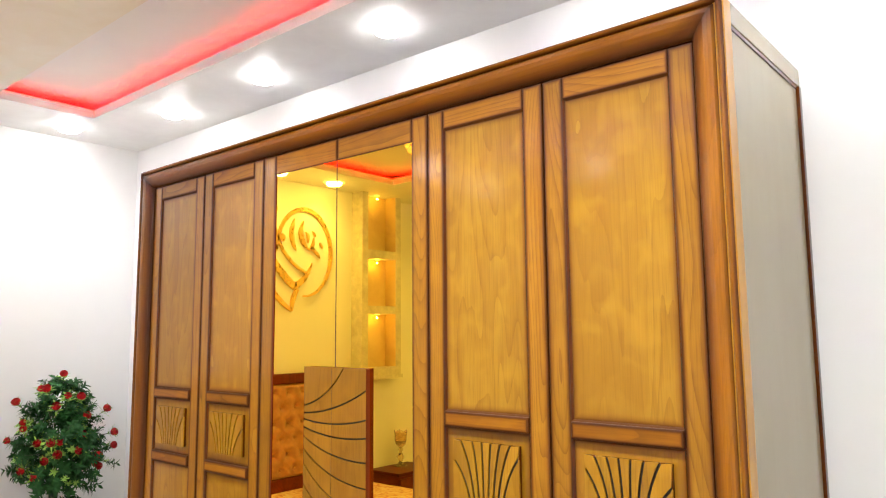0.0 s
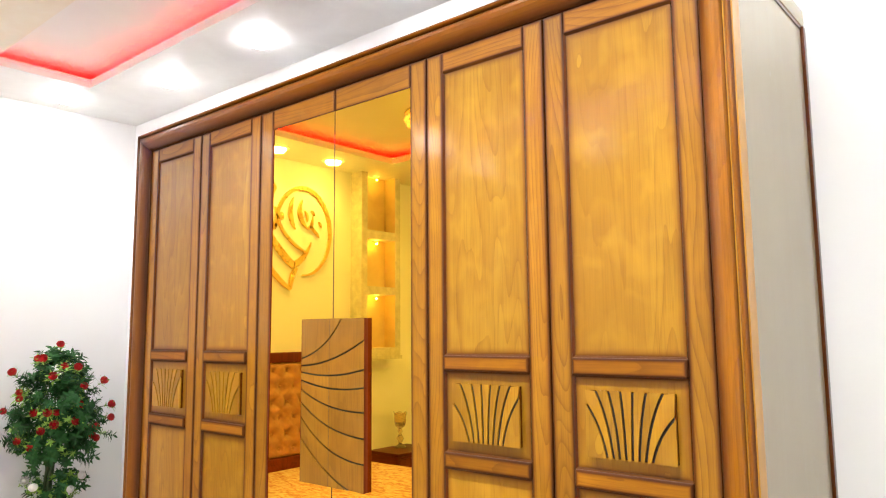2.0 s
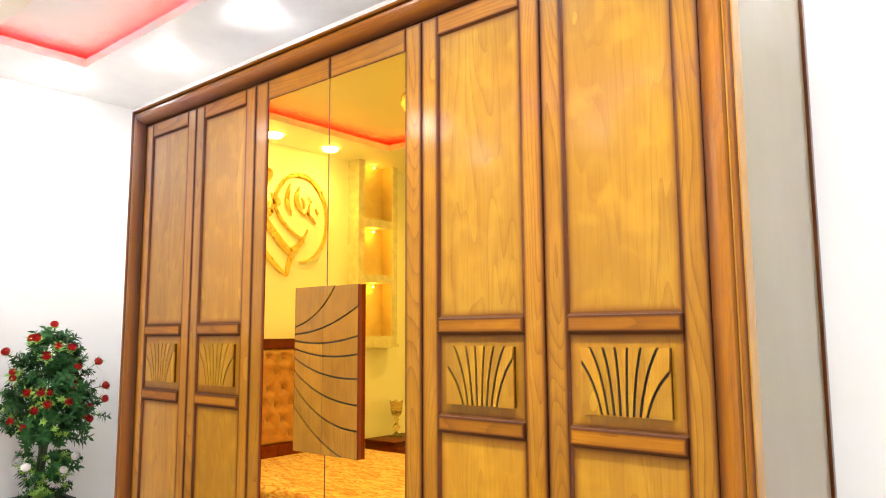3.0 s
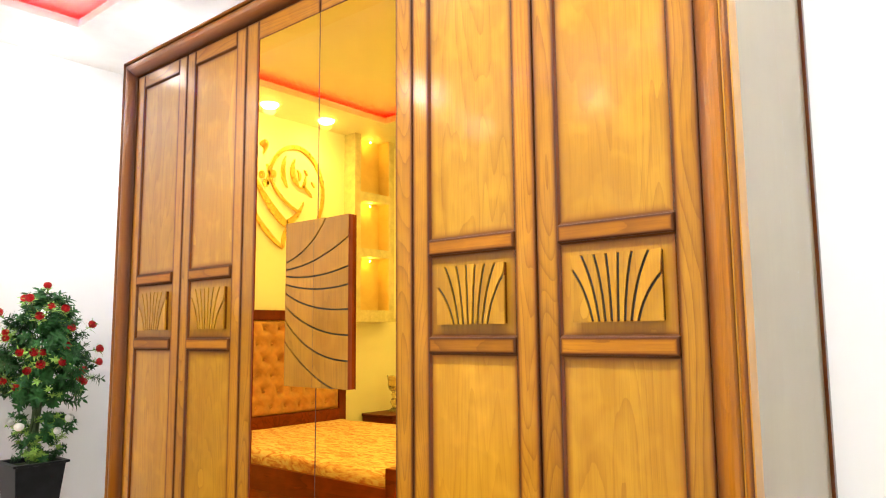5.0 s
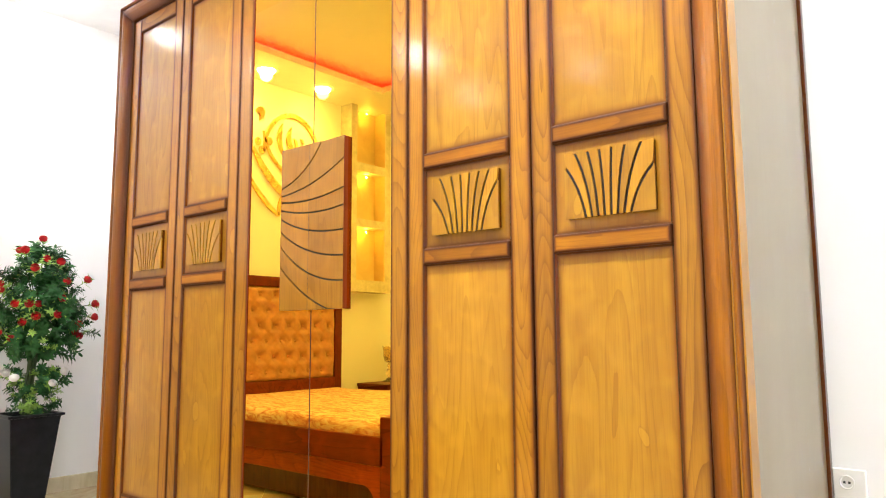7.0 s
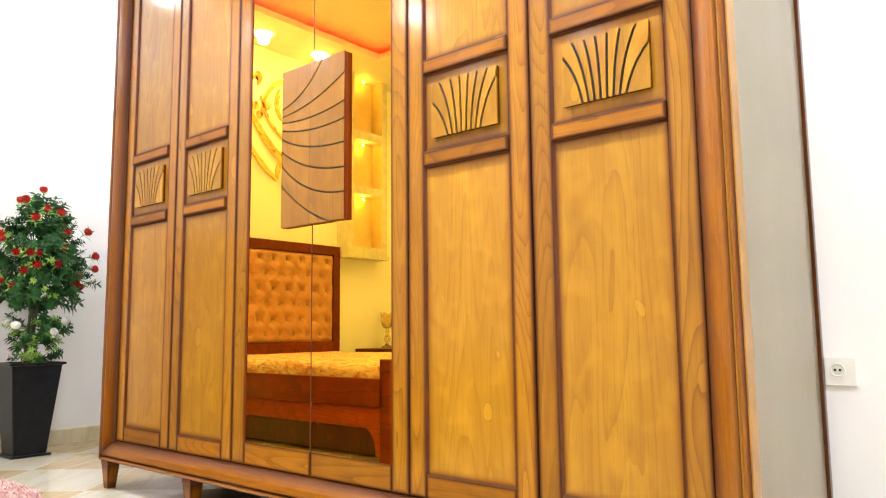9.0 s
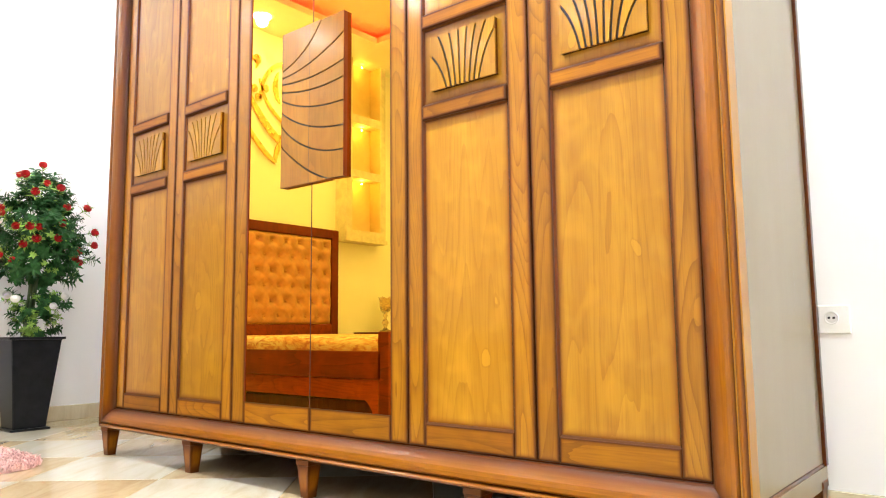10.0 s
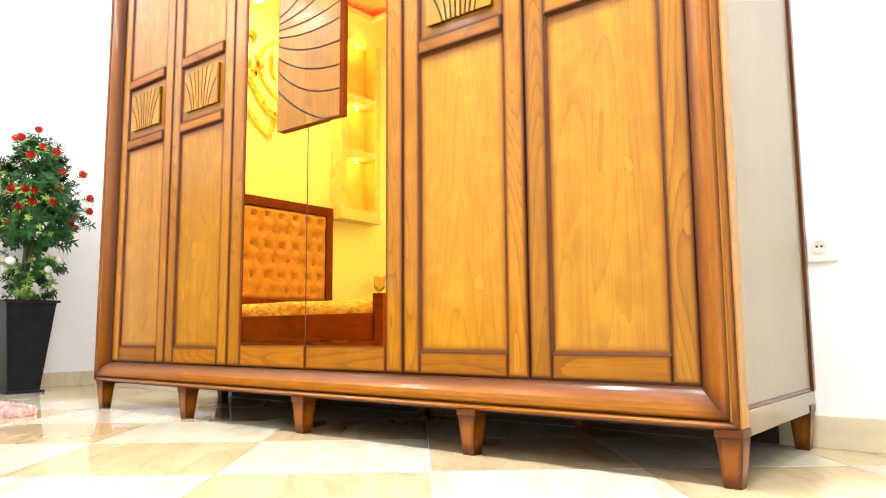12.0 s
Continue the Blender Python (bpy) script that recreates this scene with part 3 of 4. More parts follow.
def pull_half(door, x0, x1, cut, keep_low):
    """Half of the large carved pull plate that spans the two mirror doors."""
    part("pull_plate", box(x0, x1, -0.0085, 0.004, HZ0, HZ1, 0.0012, 1), WOOD_RED, door, "carved wooden pull plate with curved grooves")
    # black sheet under the slats, for the shade of the curved grooves
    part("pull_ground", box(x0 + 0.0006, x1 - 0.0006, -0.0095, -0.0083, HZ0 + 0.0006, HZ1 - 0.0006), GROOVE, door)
    xe = x0 if keep_low else x1 - 0.0012
    part("edge_strip", box(xe, xe + 0.0012, -0.0146, -0.0084, HZ0, HZ1), WOOD_RED, door)
    w, h = HX1 - HX0, HZ1 - HZ0
    cs = [[(u, 1 - v) for u, v in bez(*c, 20)] for c in HC]
    g = 0.0034
    for a, b in [(None, cs[0])] + list(zip(cs, cs[1:])) + [(cs[-1], None)]:
        if a is None:
            pts = [(0, 1)] + shift(b, -g, w, h)
        elif b is None:
            pts = shift(a, g, w, h) + [(0, 0)]
        else:
            extra = []
            if a[-1][1] >= 1:
                extra = [(1, 1)]
            if b[-1][1] <= 0:
                extra = [(1, 0)]
            pts = shift(a, g, w, h) + extra + shift(b, -g, w, h)[::-1]
        bm = bmesh.new()
        add_prism(bm, [(HX0 + 0.0014 + (w - 0.0028) * u, HZ0 + h * v) for u, v in pts], -0.0145, -0.0095)
        ease_front(bm)
        bmesh.ops.bisect_plane(bm, geom=bm.verts[:] + bm.edges[:] + bm.faces[:], plane_co=(cut, 0, 0), plane_no=(1, 0, 0), clear_outer=keep_low, clear_inner=not keep_low)
        if len(bm.faces) > 2:
            part("slat", bm, WOOD_PULL, door)
        else:
            bm.free()


def mirror_door(x0, x1, mx0, mx1, low):
    g = 0.0018
    door = part("door", box(x0 + g, x1 - g, 0.014, 0.023, Z_BOT + 0.004, Z_TOP - 0.004), WOOD_D, wardrobe, "bronze mirror door with one wooden stile")
    if low:
        part("stile", glazed(x0 + g, mx0, 0.0, 0.02, Z_BOT + 0.004, Z_TOP - 0.003, 0.0025, 0.017, 3), WOOD_V, door)
    else:
        part("stile", glazed(mx1, x1 - g, 0.0, 0.02, Z_BOT + 0.004, Z_TOP - 0.003, 0.0025, 0.017, 3), WOOD_V, door)
    rail(door, mx0, mx1, 2.141, Z_TOP - 0.003)
    rail(door, mx0, mx1, Z_BOT + 0.004, 0.260)
    part("mirror", box(mx0, mx1, 0.001, 0.006, 0.260, 2.141), MIRROR, door, "bronze tinted mirror glass")
    # added dark strip covers the bright gap between the two mirror panes
    if not low:
        for za, zb in ((0.260, HZ0 - 0.002), (HZ1 + 0.002, 2.141)):
            part("glass_edge", box(mx0 - 0.0032, mx0 + 0.0002, 0.0004, 0.006, za, zb), SEAM_DARK, door, "dark brown strip added over the gap between the mirrors")
    if low:
        part("bead", box(mx0, mx0 + 0.005, -0.0015, 0.0008, 0.260, 2.141), WOOD_RED, door)
    return door


panel_door(DOORS[0], DOORS[1], True)
panel_door(DOORS[1], DOORS[2], False)
SEAM = -1.310
md = mirror_door(DOORS[2], SEAM, -1.643, SEAM - 0.0015, True)
pull_half(md, HX0, SEAM - 0.001, SEAM - 0.001, True)
md = mirror_door(SEAM, DOORS[4], SEAM + 0.0015, -0.972, False)
pull_half(md, SEAM + 0.001, HX1, SEAM + 0.001, False)
panel_door(DOORS[4], DOORS[5], True)
panel_door(DOORS[5], DOORS[6], False)


# ---- downlights ----
def downlight(x, y, watts=SPOT_WATTS, spread=150, first=[]):
    e = thing("downlight", (x, y, SOFFIT), "round recessed ceiling downlight switched on; beam, south and east ones added", "downlight", "downlights in the ceiling border")
    if not first:
        bm = bmesh.new()
        add_lathe(bm, [(0.061, -0.001), (0.068, -0.006), (0.078, -0.006), (0.085, -0.001)], 24)
        rim = part("rim", bm, HALO_RING, e, "glowing ring imitating the lamp's soft halo", smooth=True)
        lens = part("lens", add_lathe(bmesh.new(), [(0.062, -0.001), (0.062, -0.014), (0.050, -0.028), (0.02, -0.034)], 24), LAMP, e, "glowing lens", smooth=True)
        first.extend((rim.data, lens.data))
    else:
        piece("rim", first[0], e, "glowing ring imitating the lamp's soft halo")
        piece("lens", first[1], e, "glowing lens")
    lamp = bpy.data.lights.new("downlight_beam", "SPOT")
    lamp.energy, lamp.spot_size, lamp.spot_blend, lamp.shadow_soft_size, lamp.color = watts, radians(spread), 0.8, 0.045, (0.915, 0.99, 1.0)
    ob = new("downlight_beam", lamp)
    ob.location = (x, y, SOFFIT - 0.042)


for x in (-2.98, -2.19, -1.39, -0.59, 0.21, 1.01):
    downlight(x, 0.32)
for y in (0.07, -0.75, -1.53, -2.05):
    downlight(-3.66 if y > -1 else -3.70, y)
# south and east rows are unseen, added to brighten the wardrobe front
for x in (-2.9, -1.9, -0.9, -0.1, 0.7):
    downlight(x, -2.9)
for y in (-0.6, -1.9):
    downlight(1.38, y)
# unseen downlights added on the ceiling beam as fill for the doors
for x in (-1.50, -0.92, -0.36, 0.20):
    downlight(x, -0.64, FILL_WATTS, 130)


def chandelier(x, y):
    e = thing("chandelier", (x, y, CEIL), "gilt crystal ceiling lamp switched on", "chandelier")
    part("canopy", add_lathe(bmesh.new(), [(0.15, -0.001), (0.16, -0.02), (0.145, -0.035), (0.05, -0.04)], 32), CHROME, e, smooth=True)
    bm = bmesh.new()
    bmesh.ops.create_icosphere(bm, subdivisions=1, radius=0.017)
    me = part("crystal", bm, CRYSTAL, e, "glowing drop imitating lit cut glass", (0, 0, -0.137)).data
    for ring, z in ((0.145, -0.055), (0.13, -0.085), (0.095, -0.112), (0.05, -0.13)):
        n = int(ring * 6.28 / 0.042)
        for k in range(n):
            piece("crystal", me, e, "glowing drop imitating lit cut glass", (ring * math.cos(6.2832 * k / n), ring * math.sin(6.2832 * k / n), z), (0.3 * k, 0.2 * k, 0))
    lamp = bpy.data.lights.new("chandelier_glow", "SPOT")
    lamp.energy, lamp.spot_size, lamp.spot_blend, lamp.shadow_soft_size, lamp.color = CHANDELIER_WATTS, radians(170), 0.4, 0.06, (1.0, 0.97, 0.93)
    ob = new("chandelier_glow", lamp)
    ob.location = (x, y, CEIL - 0.20)


chandelier(-2.52, -1.83)


# ---- plant in its pot ----
def planter(cx, cy):
    e = thing("planter", (cx, cy, 0), "tall tapered matt black square planter on the tiles", "planter")
    bm = bmesh.new()
    levels = [(0.078, 0.012), (0.120, 0.455), (0.122, 0.46), (0.134, 0.462), (0.134, 0.474), (0.108, 0.474), (0.100, 0.43)]
    rings = [[bm.verts.new((sx * r, sy * r, z)) for sx, sy in ((-1, -1), (1, -1), (1, 1), (-1, 1))] for r, z in levels]
    bm.faces.new(rings[0])
    bm.faces.new(rings[-1])
    for a, b in zip(rings, rings[1:]):
        for k in range(4):
            q = (k + 1) % 4
            bm.faces.new((a[k], a[q], b[q], b[k]))
    es = [x for x in bm.edges if abs(x.verts[0].co.z - x.verts[1].co.z) > 0.4]
    bmesh.ops.bevel(bm, geom=es, offset=0.003, segments=2, affect="EDGES")
    part("pot", bm, POT, e)
    part("base_plate", box(-0.095, 0.095, -0.095, 0.095, 0, 0.012, 0.002, 1), POT, e)
    bm = bmesh.new()
    bmesh.ops.create_grid(bm, x_segments=10, y_segments=10, size=0.104)
    for v in bm.verts:
        v.co.z = 0.452 + 0.012 * noise.noise(v.co * 40)
    part("soil", bm, SOIL, e)


PX, PY = -3.675, 0.088
planter(PX, PY)


def add_leaf(bm, base, way, length, width, up):
    """A pointed leaf folded along its midrib, bent down at the tip."""
    way = way.normalized()
    side = way.cross(up)
    if side.length < 1e-3:
        side = way.orthogonal()
    side.normalize()
    nrm = side.cross(way)
    mids = [base + way * length * s - nrm * length * 0.25 * s * s for s in (0, 0.35, 0.7, 1)]
    ws = (0.15, 1.0, 0.7, 0.0)
    a = [bm.verts.new(m + side * width * w * 0.5 + nrm * width * 0.12 * w) for m, w in zip(mids[:3], ws)]
    b = [bm.verts.new(m - side * width * w * 0.5 + nrm * width * 0.12 * w) for m, w in zip(mids[:3], ws)]
    c = [bm.verts.new(m) for m in mids]
    for k in range(2):
        bm.faces.new((c[k], a[k], a[k + 1], c[k + 1]))
        bm.faces.new((c[k], c[k + 1], b[k + 1], b[k]))
    bm.faces.new((c[2], a[2], c[3]))
    bm.faces.new((c[2], c[3], b[2]))


def sprig_mesh(length, count, leaf, wide):
    """A twig along +z with leaves all round it."""
    bm = bmesh.new()
    for k in range(count):
        s = 0.25 + 0.8 * k / count
        ang = k * 2.4 + random.uniform(-0.4, 0.4)
        out = Vector((math.cos(ang), math.sin(ang), random.uniform(0.2, 1.0)))
        add_leaf(bm, Vector((0, 0, length * min(s, 1))), out, leaf * random.uniform(0.7, 1.2), wide * random.uniform(0.8, 1.2), Vector((0, 0, 1)))
    return bm


def rose_mesh(r):
    bm = bmesh.new()
    for layer, (rad, n, tilt) in enumerate(((0.35, 3, 0.1), (0.6, 4, 0.28), (0.85, 5, 0.5), (1.0, 6, 0.8))):
        for k in range(n):
            ang = 6.2832 * (k + 0.37 * layer) / n
            half = 3.3 / n
            grid = []
            for i in range(4):
                v = i / 3
                row = []
                for j in range(4):
                    u = (j / 3 - 0.5) * 2 * half * (0.6 + 0.5 * math.sin(v * 2.4))
                    rr = r * rad * (0.35 + 0.75 * math.sin(3.14 * (0.08 + 0.62 * v)))
                    z = r * ((1.75 - 0.45 * tilt) * v - 0.6)
                    row.append(bm.verts.new((rr * math.cos(ang + u), rr * math.sin(ang + u), z)))
                grid.append(row)
            for i in range(3):
                for j in range(3):
                    bm.faces.new((grid[i][j], grid[i][j + 1], grid[i + 1][j + 1], grid[i + 1][j]))
    bmesh.ops.create_icosphere(bm, subdivisions=2, radius=r * 0.62, matrix=Matrix.Translation((0, 0, r * 0.25)))
    return bm


def aim(v):
    return v.to_track_quat("Z", "Y").to_euler()


# (x, y, z) of the blooms from the foot of the stems
ROSES = [(0.10, -0.01, 0.93), (0.11, -0.12, 0.86), (0.15, -0.11, 0.86), (0.19, -0.02, 0.82), (0.16, 0.06, 0.81), (0.18, -0.07, 0.77), (-0.02, -0.19, 0.79), (0.06, -0.18, 0.69), (0.07, -0.18, 0.66), (0.09, 0.23, 0.73), (0.17, 0.09, 0.71), (0.10, 0.27, 0.60), (0.10, 0.27, 0.53),
         (-0.08, -0.20, 0.59), (0.15, -0.14, 0.59), (0.19, -0.09, 0.59), (0.20, -0.05, 0.59), (0.20, 0.06, 0.62), (0.20, -0.06, 0.53), (0.17, -0.11, 0.50), (0.21, 0.04, 0.54), (0.12, 0.18, 0.49), (0.13, 0.16, 0.45), (0.11, 0.19, 0.43), (0.07, -0.18, 0.45), (0.13, -0.14, 0.42)]
WHITE_BLOOMS = [(0.15, -0.125, 0.22), (0.17, 0.045, 0.19), (0.13, 0.115, 0.245), (0.05, -0.13, 0.245)]


def flower_tree():
    e = thing("artificial_rose_tree", (PX, PY, 0.44), "artificial rose tree with red and white blooms in a planter", "plant")
    heart = Vector((0.012, 0.025, 0.52))
    bm = bmesh.new()
    for k in range(5):
        a = k * 1.26
        add_tube(bm, [(0.022 * math.cos(a), 0.022 * math.sin(a), 0.01), (0.016 * math.cos(a + 1), 0.016 * math.sin(a + 1), 0.2), (0.02 * math.cos(a + 2), 0.02 + 0.02 * math.sin(a + 2), 0.40), (0.05 * math.cos(a + 2), 0.025 + 0.05 * math.sin(a + 2), 0.66)], 0.010, 0.004)
    part("trunk", bm, STEM, e)
    kinds = [part("sprig", sprig_mesh(0.085, 19, 0.046, 0.017), LEAF, e, "", (0, 0, 0.3)).data for k in range(6)]
    light = [part("sprig", sprig_mesh(0.045, 15, 0.036, 0.010), LEAF_Y, e, "light green leaves", (0, 0, 0.32)).data for k in range(4)]

    def crown(z):
        """The radius of the dense part of the crown at a height: full below, narrowing to a point."""
        if z > 0.50:
            return 0.205 * max(0.0, 1 - (z - 0.50) / 0.40) ** 0.7
        return 0.205 * math.sqrt(max(0.0, 1 - ((z - 0.50) / 0.20) ** 2))

    for k in range(230):
        z, a = 0.335 + 0.505 * random.random() ** 1.15, random.uniform(0, 6.2832)
        r = crown(z) * math.sqrt(random.uniform(0.05, 0.85))
        d = Vector((math.cos(a), math.sin(a), (z - 0.42) * 3.0 + random.uniform(-0.5, 0.5)))
        piece("sprig", kinds[k % 6], e, "", (heart.x + r * math.cos(a), heart.y + r * math.sin(a), z), aim(d), random.uniform(0.6, 1.0))
    for k in range(70):
        z, a = random.uniform(0.36, 0.84), random.uniform(0, 6.2832)
        r = crown(z) * random.uniform(0.8, 1.05)
        d = Vector((math.cos(a), math.sin(a), (z - 0.42) * 3.0 + random.uniform(-0.2, 0.6)))
        piece("sprig", light[k % 4], e, "light green leaves", (heart.x + r * math.cos(a), heart.y + r * math.sin(a), z), aim(d), random.uniform(0.5, 0.75))
    # loose twigs that stand out of the crown
    for k in range(26):
        z, a = random.uniform(0.36, 0.78), k * 2.4
        r = crown(z) + random.uniform(0.01, 0.05)
        p = Vector((heart.x + r * math.cos(a), heart.y + r * math.sin(a), z))
        d = (p - heart + Vector((0, 0, random.uniform(-0.06, 0.1)))).normalized()
        part("twig", add_tube(bmesh.new(), [tuple(heart + (p - heart) * 0.5), tuple(p), tuple(p + d * 0.05)], 0.0025, 0.0012, 5), STEM, e)
        piece("sprig", kinds[k % 6], e, "", p - d * 0.03, aim(d), random.uniform(0.6, 0.85))
    # the lower tuft with white blooms, on short side twigs
    for k in range(115):
        a = random.uniform(0, 6.2832)
        z = 0.02 + 0.225 * random.random()
        r = 0.02 + 0.105 * random.random() * min(1.0, z / 0.13)
        d = Vector((math.cos(a), math.sin(a), random.uniform(0.0, 1.0)))
        piece("sprig", (kinds + light + light)[k % 14], e, "", (0.01 + r * math.cos(a), 0.022 + r * math.sin(a), z), aim(d), random.uniform(0.55, 0.85))
    rose = part("rose", rose_mesh(0.0185), ROSE, e, "red rose bloom", (0, 0, 0.9), True)
    for n, place in enumerate(ROSES):
        p = Vector(place)
        d = (p - heart).normalized()
        face = d + Vector((0.5, -0.2, 0.2))
        part("stem", add_tube(bmesh.new(), [tuple(heart + (p - heart) * 0.4), tuple(heart + (p - heart) * 0.75 + Vector((0, 0, 0.008))), tuple(p - d * 0.008)], 0.003, 0.002, 5), STEM, e)
        if n == 0:
            rose.location, rose.rotation_euler = p, aim(face)
        else:
            piece("rose", rose.data, e, "red rose bloom", p, aim(face), random.uniform(0.85, 1.12))
        piece("sprig", light[n % 4], e, "light green leaves", p - d * 0.048, aim(d), random.uniform(1.0, 1.3))
        piece("sprig", kinds[n % 6], e, "", p - d * 0.13, aim(d), 0.8)
        piece("sprig", (light + kinds)[(n * 3) % 10], e, "", p - d * 0.10, aim(d + Vector((0, 0.3, -0.4))), 0.65)
    white = part("white_bloom", rose_mesh(0.022), WHITE_FL, e, "white bloom", WHITE_BLOOMS[0], True)
    for k, place in enumerate(WHITE_BLOOMS):
        p = Vector(place)
        d = Vector((1, p.y * 4, 0.4)).normalized()
        if k:
            piece("white_bloom", white.data, e, "white bloom", p, aim(d), random.uniform(0.8, 1.1))
        piece("sprig", light[k % 4], e, "light green leaves", p - d * 0.05, aim(d), 0.9)


flower_tree()


# ---- wall socket ----
def wall_socket(x, z):
    y = WALL_N
    e = thing("wall_socket", (x, y, z), "white plastic wall socket with one round outlet", "socket")
    part("plate", box(-0.036, 0.036, -0.009, 0, -0.036, 0.036, 0.003, 2), PLASTIC, e)
    bm = add_lathe(bmesh.new(), [(0.017, -0.002), (0.017, 0.004), (0.0145, 0.004), (0.013, 0.001)], 28)
    bmesh.ops.rotate(bm, verts=bm.verts, matrix=Matrix.Rotation(radians(90), 3, "X"))
    bmesh.ops.translate(bm, verts=bm.verts, vec=(-0.006, -0.009, 0.004))
    part("outlet", bm, RECESS_GREY, e, smooth=False)
    # black blocks stand in for the dark inside of the contact holes
    for dx in (-0.0115, -0.0005):
        part("contact_hole", box(dx - 0.0028, dx + 0.0028, -0.0106, -0.0095, 0.0015, 0.0071), BLACK, e)


wall_socket(0.008, 0.505)


# ---- shag rug ----
def shag_rug(cx, cy, rx, ry):
    e = thing("shag_rug", (cx, cy, 0), "pink long-pile shag rug lying on the tiles", "rug")
    bm = bmesh.new()
    n = 48
    def outline(a, r=1.0):
        c, s = math.cos(a), math.sin(a)
        return rx * r * math.copysign(abs(c) ** 0.5, c), ry * r * math.copysign(abs(s) ** 0.5, s)

    ring = [bm.verts.new((*outline(6.2832 * k / n, 0.95), 0.006)) for k in range(n)]
    low = [bm.verts.new((v.co.x * 1.01, v.co.y * 1.01, 0.0)) for v in ring]
    bm.faces.new(ring)
    for k in range(n):
        bm.faces.new((ring[k], ring[(k + 1) % n], low[(k + 1) % n], low[k]))
    part("backing", bm, RUG, e)
    verts, faces = [], []
    for k in range(9000):
        x, y = rx * random.uniform(-1, 1), ry * random.uniform(-1, 1)
        if abs(x / rx) ** 4 + abs(y / ry) ** 4 > 1:
            continue
        lx, ly, h = random.uniform(-0.02, 0.02), random.uniform(-0.02, 0.02), random.uniform(0.015, 0.032)
        t = random.uniform(0, 3.14)
        wx, wy = 0.003 * math.cos(t), 0.003 * math.sin(t)
        b = len(verts)
        verts += [(x - wx, y - wy, 0.005), (x + wx, y + wy, 0.005), (x + lx * 0.5 + wx, y + ly * 0.5 + wy, h * 0.8), (x + lx * 0.5 - wx, y + ly * 0.5 - wy, h * 0.8), (x + lx, y + ly, h)]
        faces += [(b, b + 1, b + 2, b + 3), (b + 3, b + 2, b + 4)]
    me = bpy.data.meshes.new("shag")
    me.from_pydata(verts, [], faces)
    me.materials.append(RUG)
    tagged(piece("shag", me, e), kind="stuff")


shag_rug(-2.77, -0.50, 0.33, 0.25)


# ---- bed ----
def bed():
    x0, x1, y0, y1 = -3.86, -1.955, -2.40, -1.01
    e = thing("bed", (0, 0, 0), "double bed with walnut frame and tufted tan velvet headboard", "bed")
    part("side_rail", box(x0, x1 - 0.05, y1 - 0.03, y1, 0.255, 0.39, 0.004), WOOD_BED, e)
    part("side_rail", box(x0, x1 - 0.05, y0, y0 + 0.03, 0.255, 0.39, 0.004), WOOD_BED, e)
    part("foot_rail", box(x1 - 0.035, x1 - 0.005, y0 + 0.07, y1 - 0.07, 0.24, 0.45, 0.004), WOOD_BED, e)
    part("lower_rail", box(x0, x1 - 0.072, y1 - 0.05, y1 - 0.025, 0.152, 0.252, 0.003), WOOD_BASE, e, "red-brown lower board")
    bm = bmesh.new()
    add_prism(bm, [(x1 - 0.072, 0.254), (x1 - 0.072, 0.03)] + bez((x1 - 0.10, 0.03), (x1 - 0.10, 0.15), (x1 - 0.20, 0.165), 10) + [(x1 - 0.24, 0.19), (x1 - 0.24, 0.254)], y1 - 0.024, y1 - 0.006)
    part("corner_bracket", bm, WOOD_BASE, e, "carved curved bracket")
    # dark block added where there is only shade under the bed
    part("under_board", box(x0, x1 - 0.2, y0 + 0.1, y1 - 0.1, 0.01, 0.135), WOOD_D, e)
    for y in (y1, y0 + 0.07):
        part("post", box(x1 - 0.07, x1, y - 0.07, y, 0.0, 0.484, 0.005), WOOD_BED, e, "square bed post")
    part("slat_base", box(x0 + 0.02, x1 - 0.04, y0 + 0.03, y1 - 0.03, 0.28, 0.33), WOOD_BED, e)
    hx0, hx1 = WALL_W + 0.006, WALL_W + 0.07
    part("headboard_post", box(hx0, hx1, y0 - 0.01, y0 + 0.06, 0.0, 1.285, 0.004), WOOD_RED, e)
    part("headboard_post", box(hx0, hx1, y1 - 0.06, y1 + 0.01, 0.0, 1.285, 0.004), WOOD_RED, e)
    part("headboard_rail", box(hx0, hx1 + 0.004, y0 + 0.06, y1 - 0.06, 1.212, 1.285, 0.006), WOOD_RED, e)
    part("headboard_rail", box(hx0, hx1 + 0.002, y0 + 0.06, y1 - 0.06, 0.40, 0.542, 0.006), WOOD_BED, e)
    # tufted cushion: a padded sheet drawn in at staggered buttons
    ya, yb, za, zb = y0 + 0.062, y1 - 0.062, 0.544, 1.210
    cols, rows = 10, 6
    sy, sz = (yb - ya) / cols, (zb - za) / rows
    pins = [((k + (0.5 if r % 2 else 0.0)) * sy, (r + 0.5) * sz) for r in range(rows) for k in range(cols + 1)]
    bm = bmesh.new()
    nu, nv = 110, 64
    grid = []
    for i in range(nu + 1):
        row = []
        for j in range(nv + 1):
            u, v = (yb - ya) * i / nu, (zb - za) * j / nv
            d = min((u - a) ** 2 + (v - b) ** 2 for a, b in pins)
            h = 0.028 * (1 - math.exp(-d / 0.0009))
            # creases run on the diagonals between the buttons
            p, q = u / sy + v / sz, u / sy - v / sz
            cr = min(abs((p - 0.5) % 1.0 - 0.5), abs((q + 0.5) % 1.0 - 0.5))
            h -= 0.008 * math.exp(-(cr / 0.06) ** 2)
            edge = min(u, v, yb - ya - u, zb - za - v)
            h *= min(1.0, edge / 0.03) ** 0.5
            row.append(bm.verts.new((hx1 - 0.015 + h, ya + u, za + v)))
        grid.append(row)
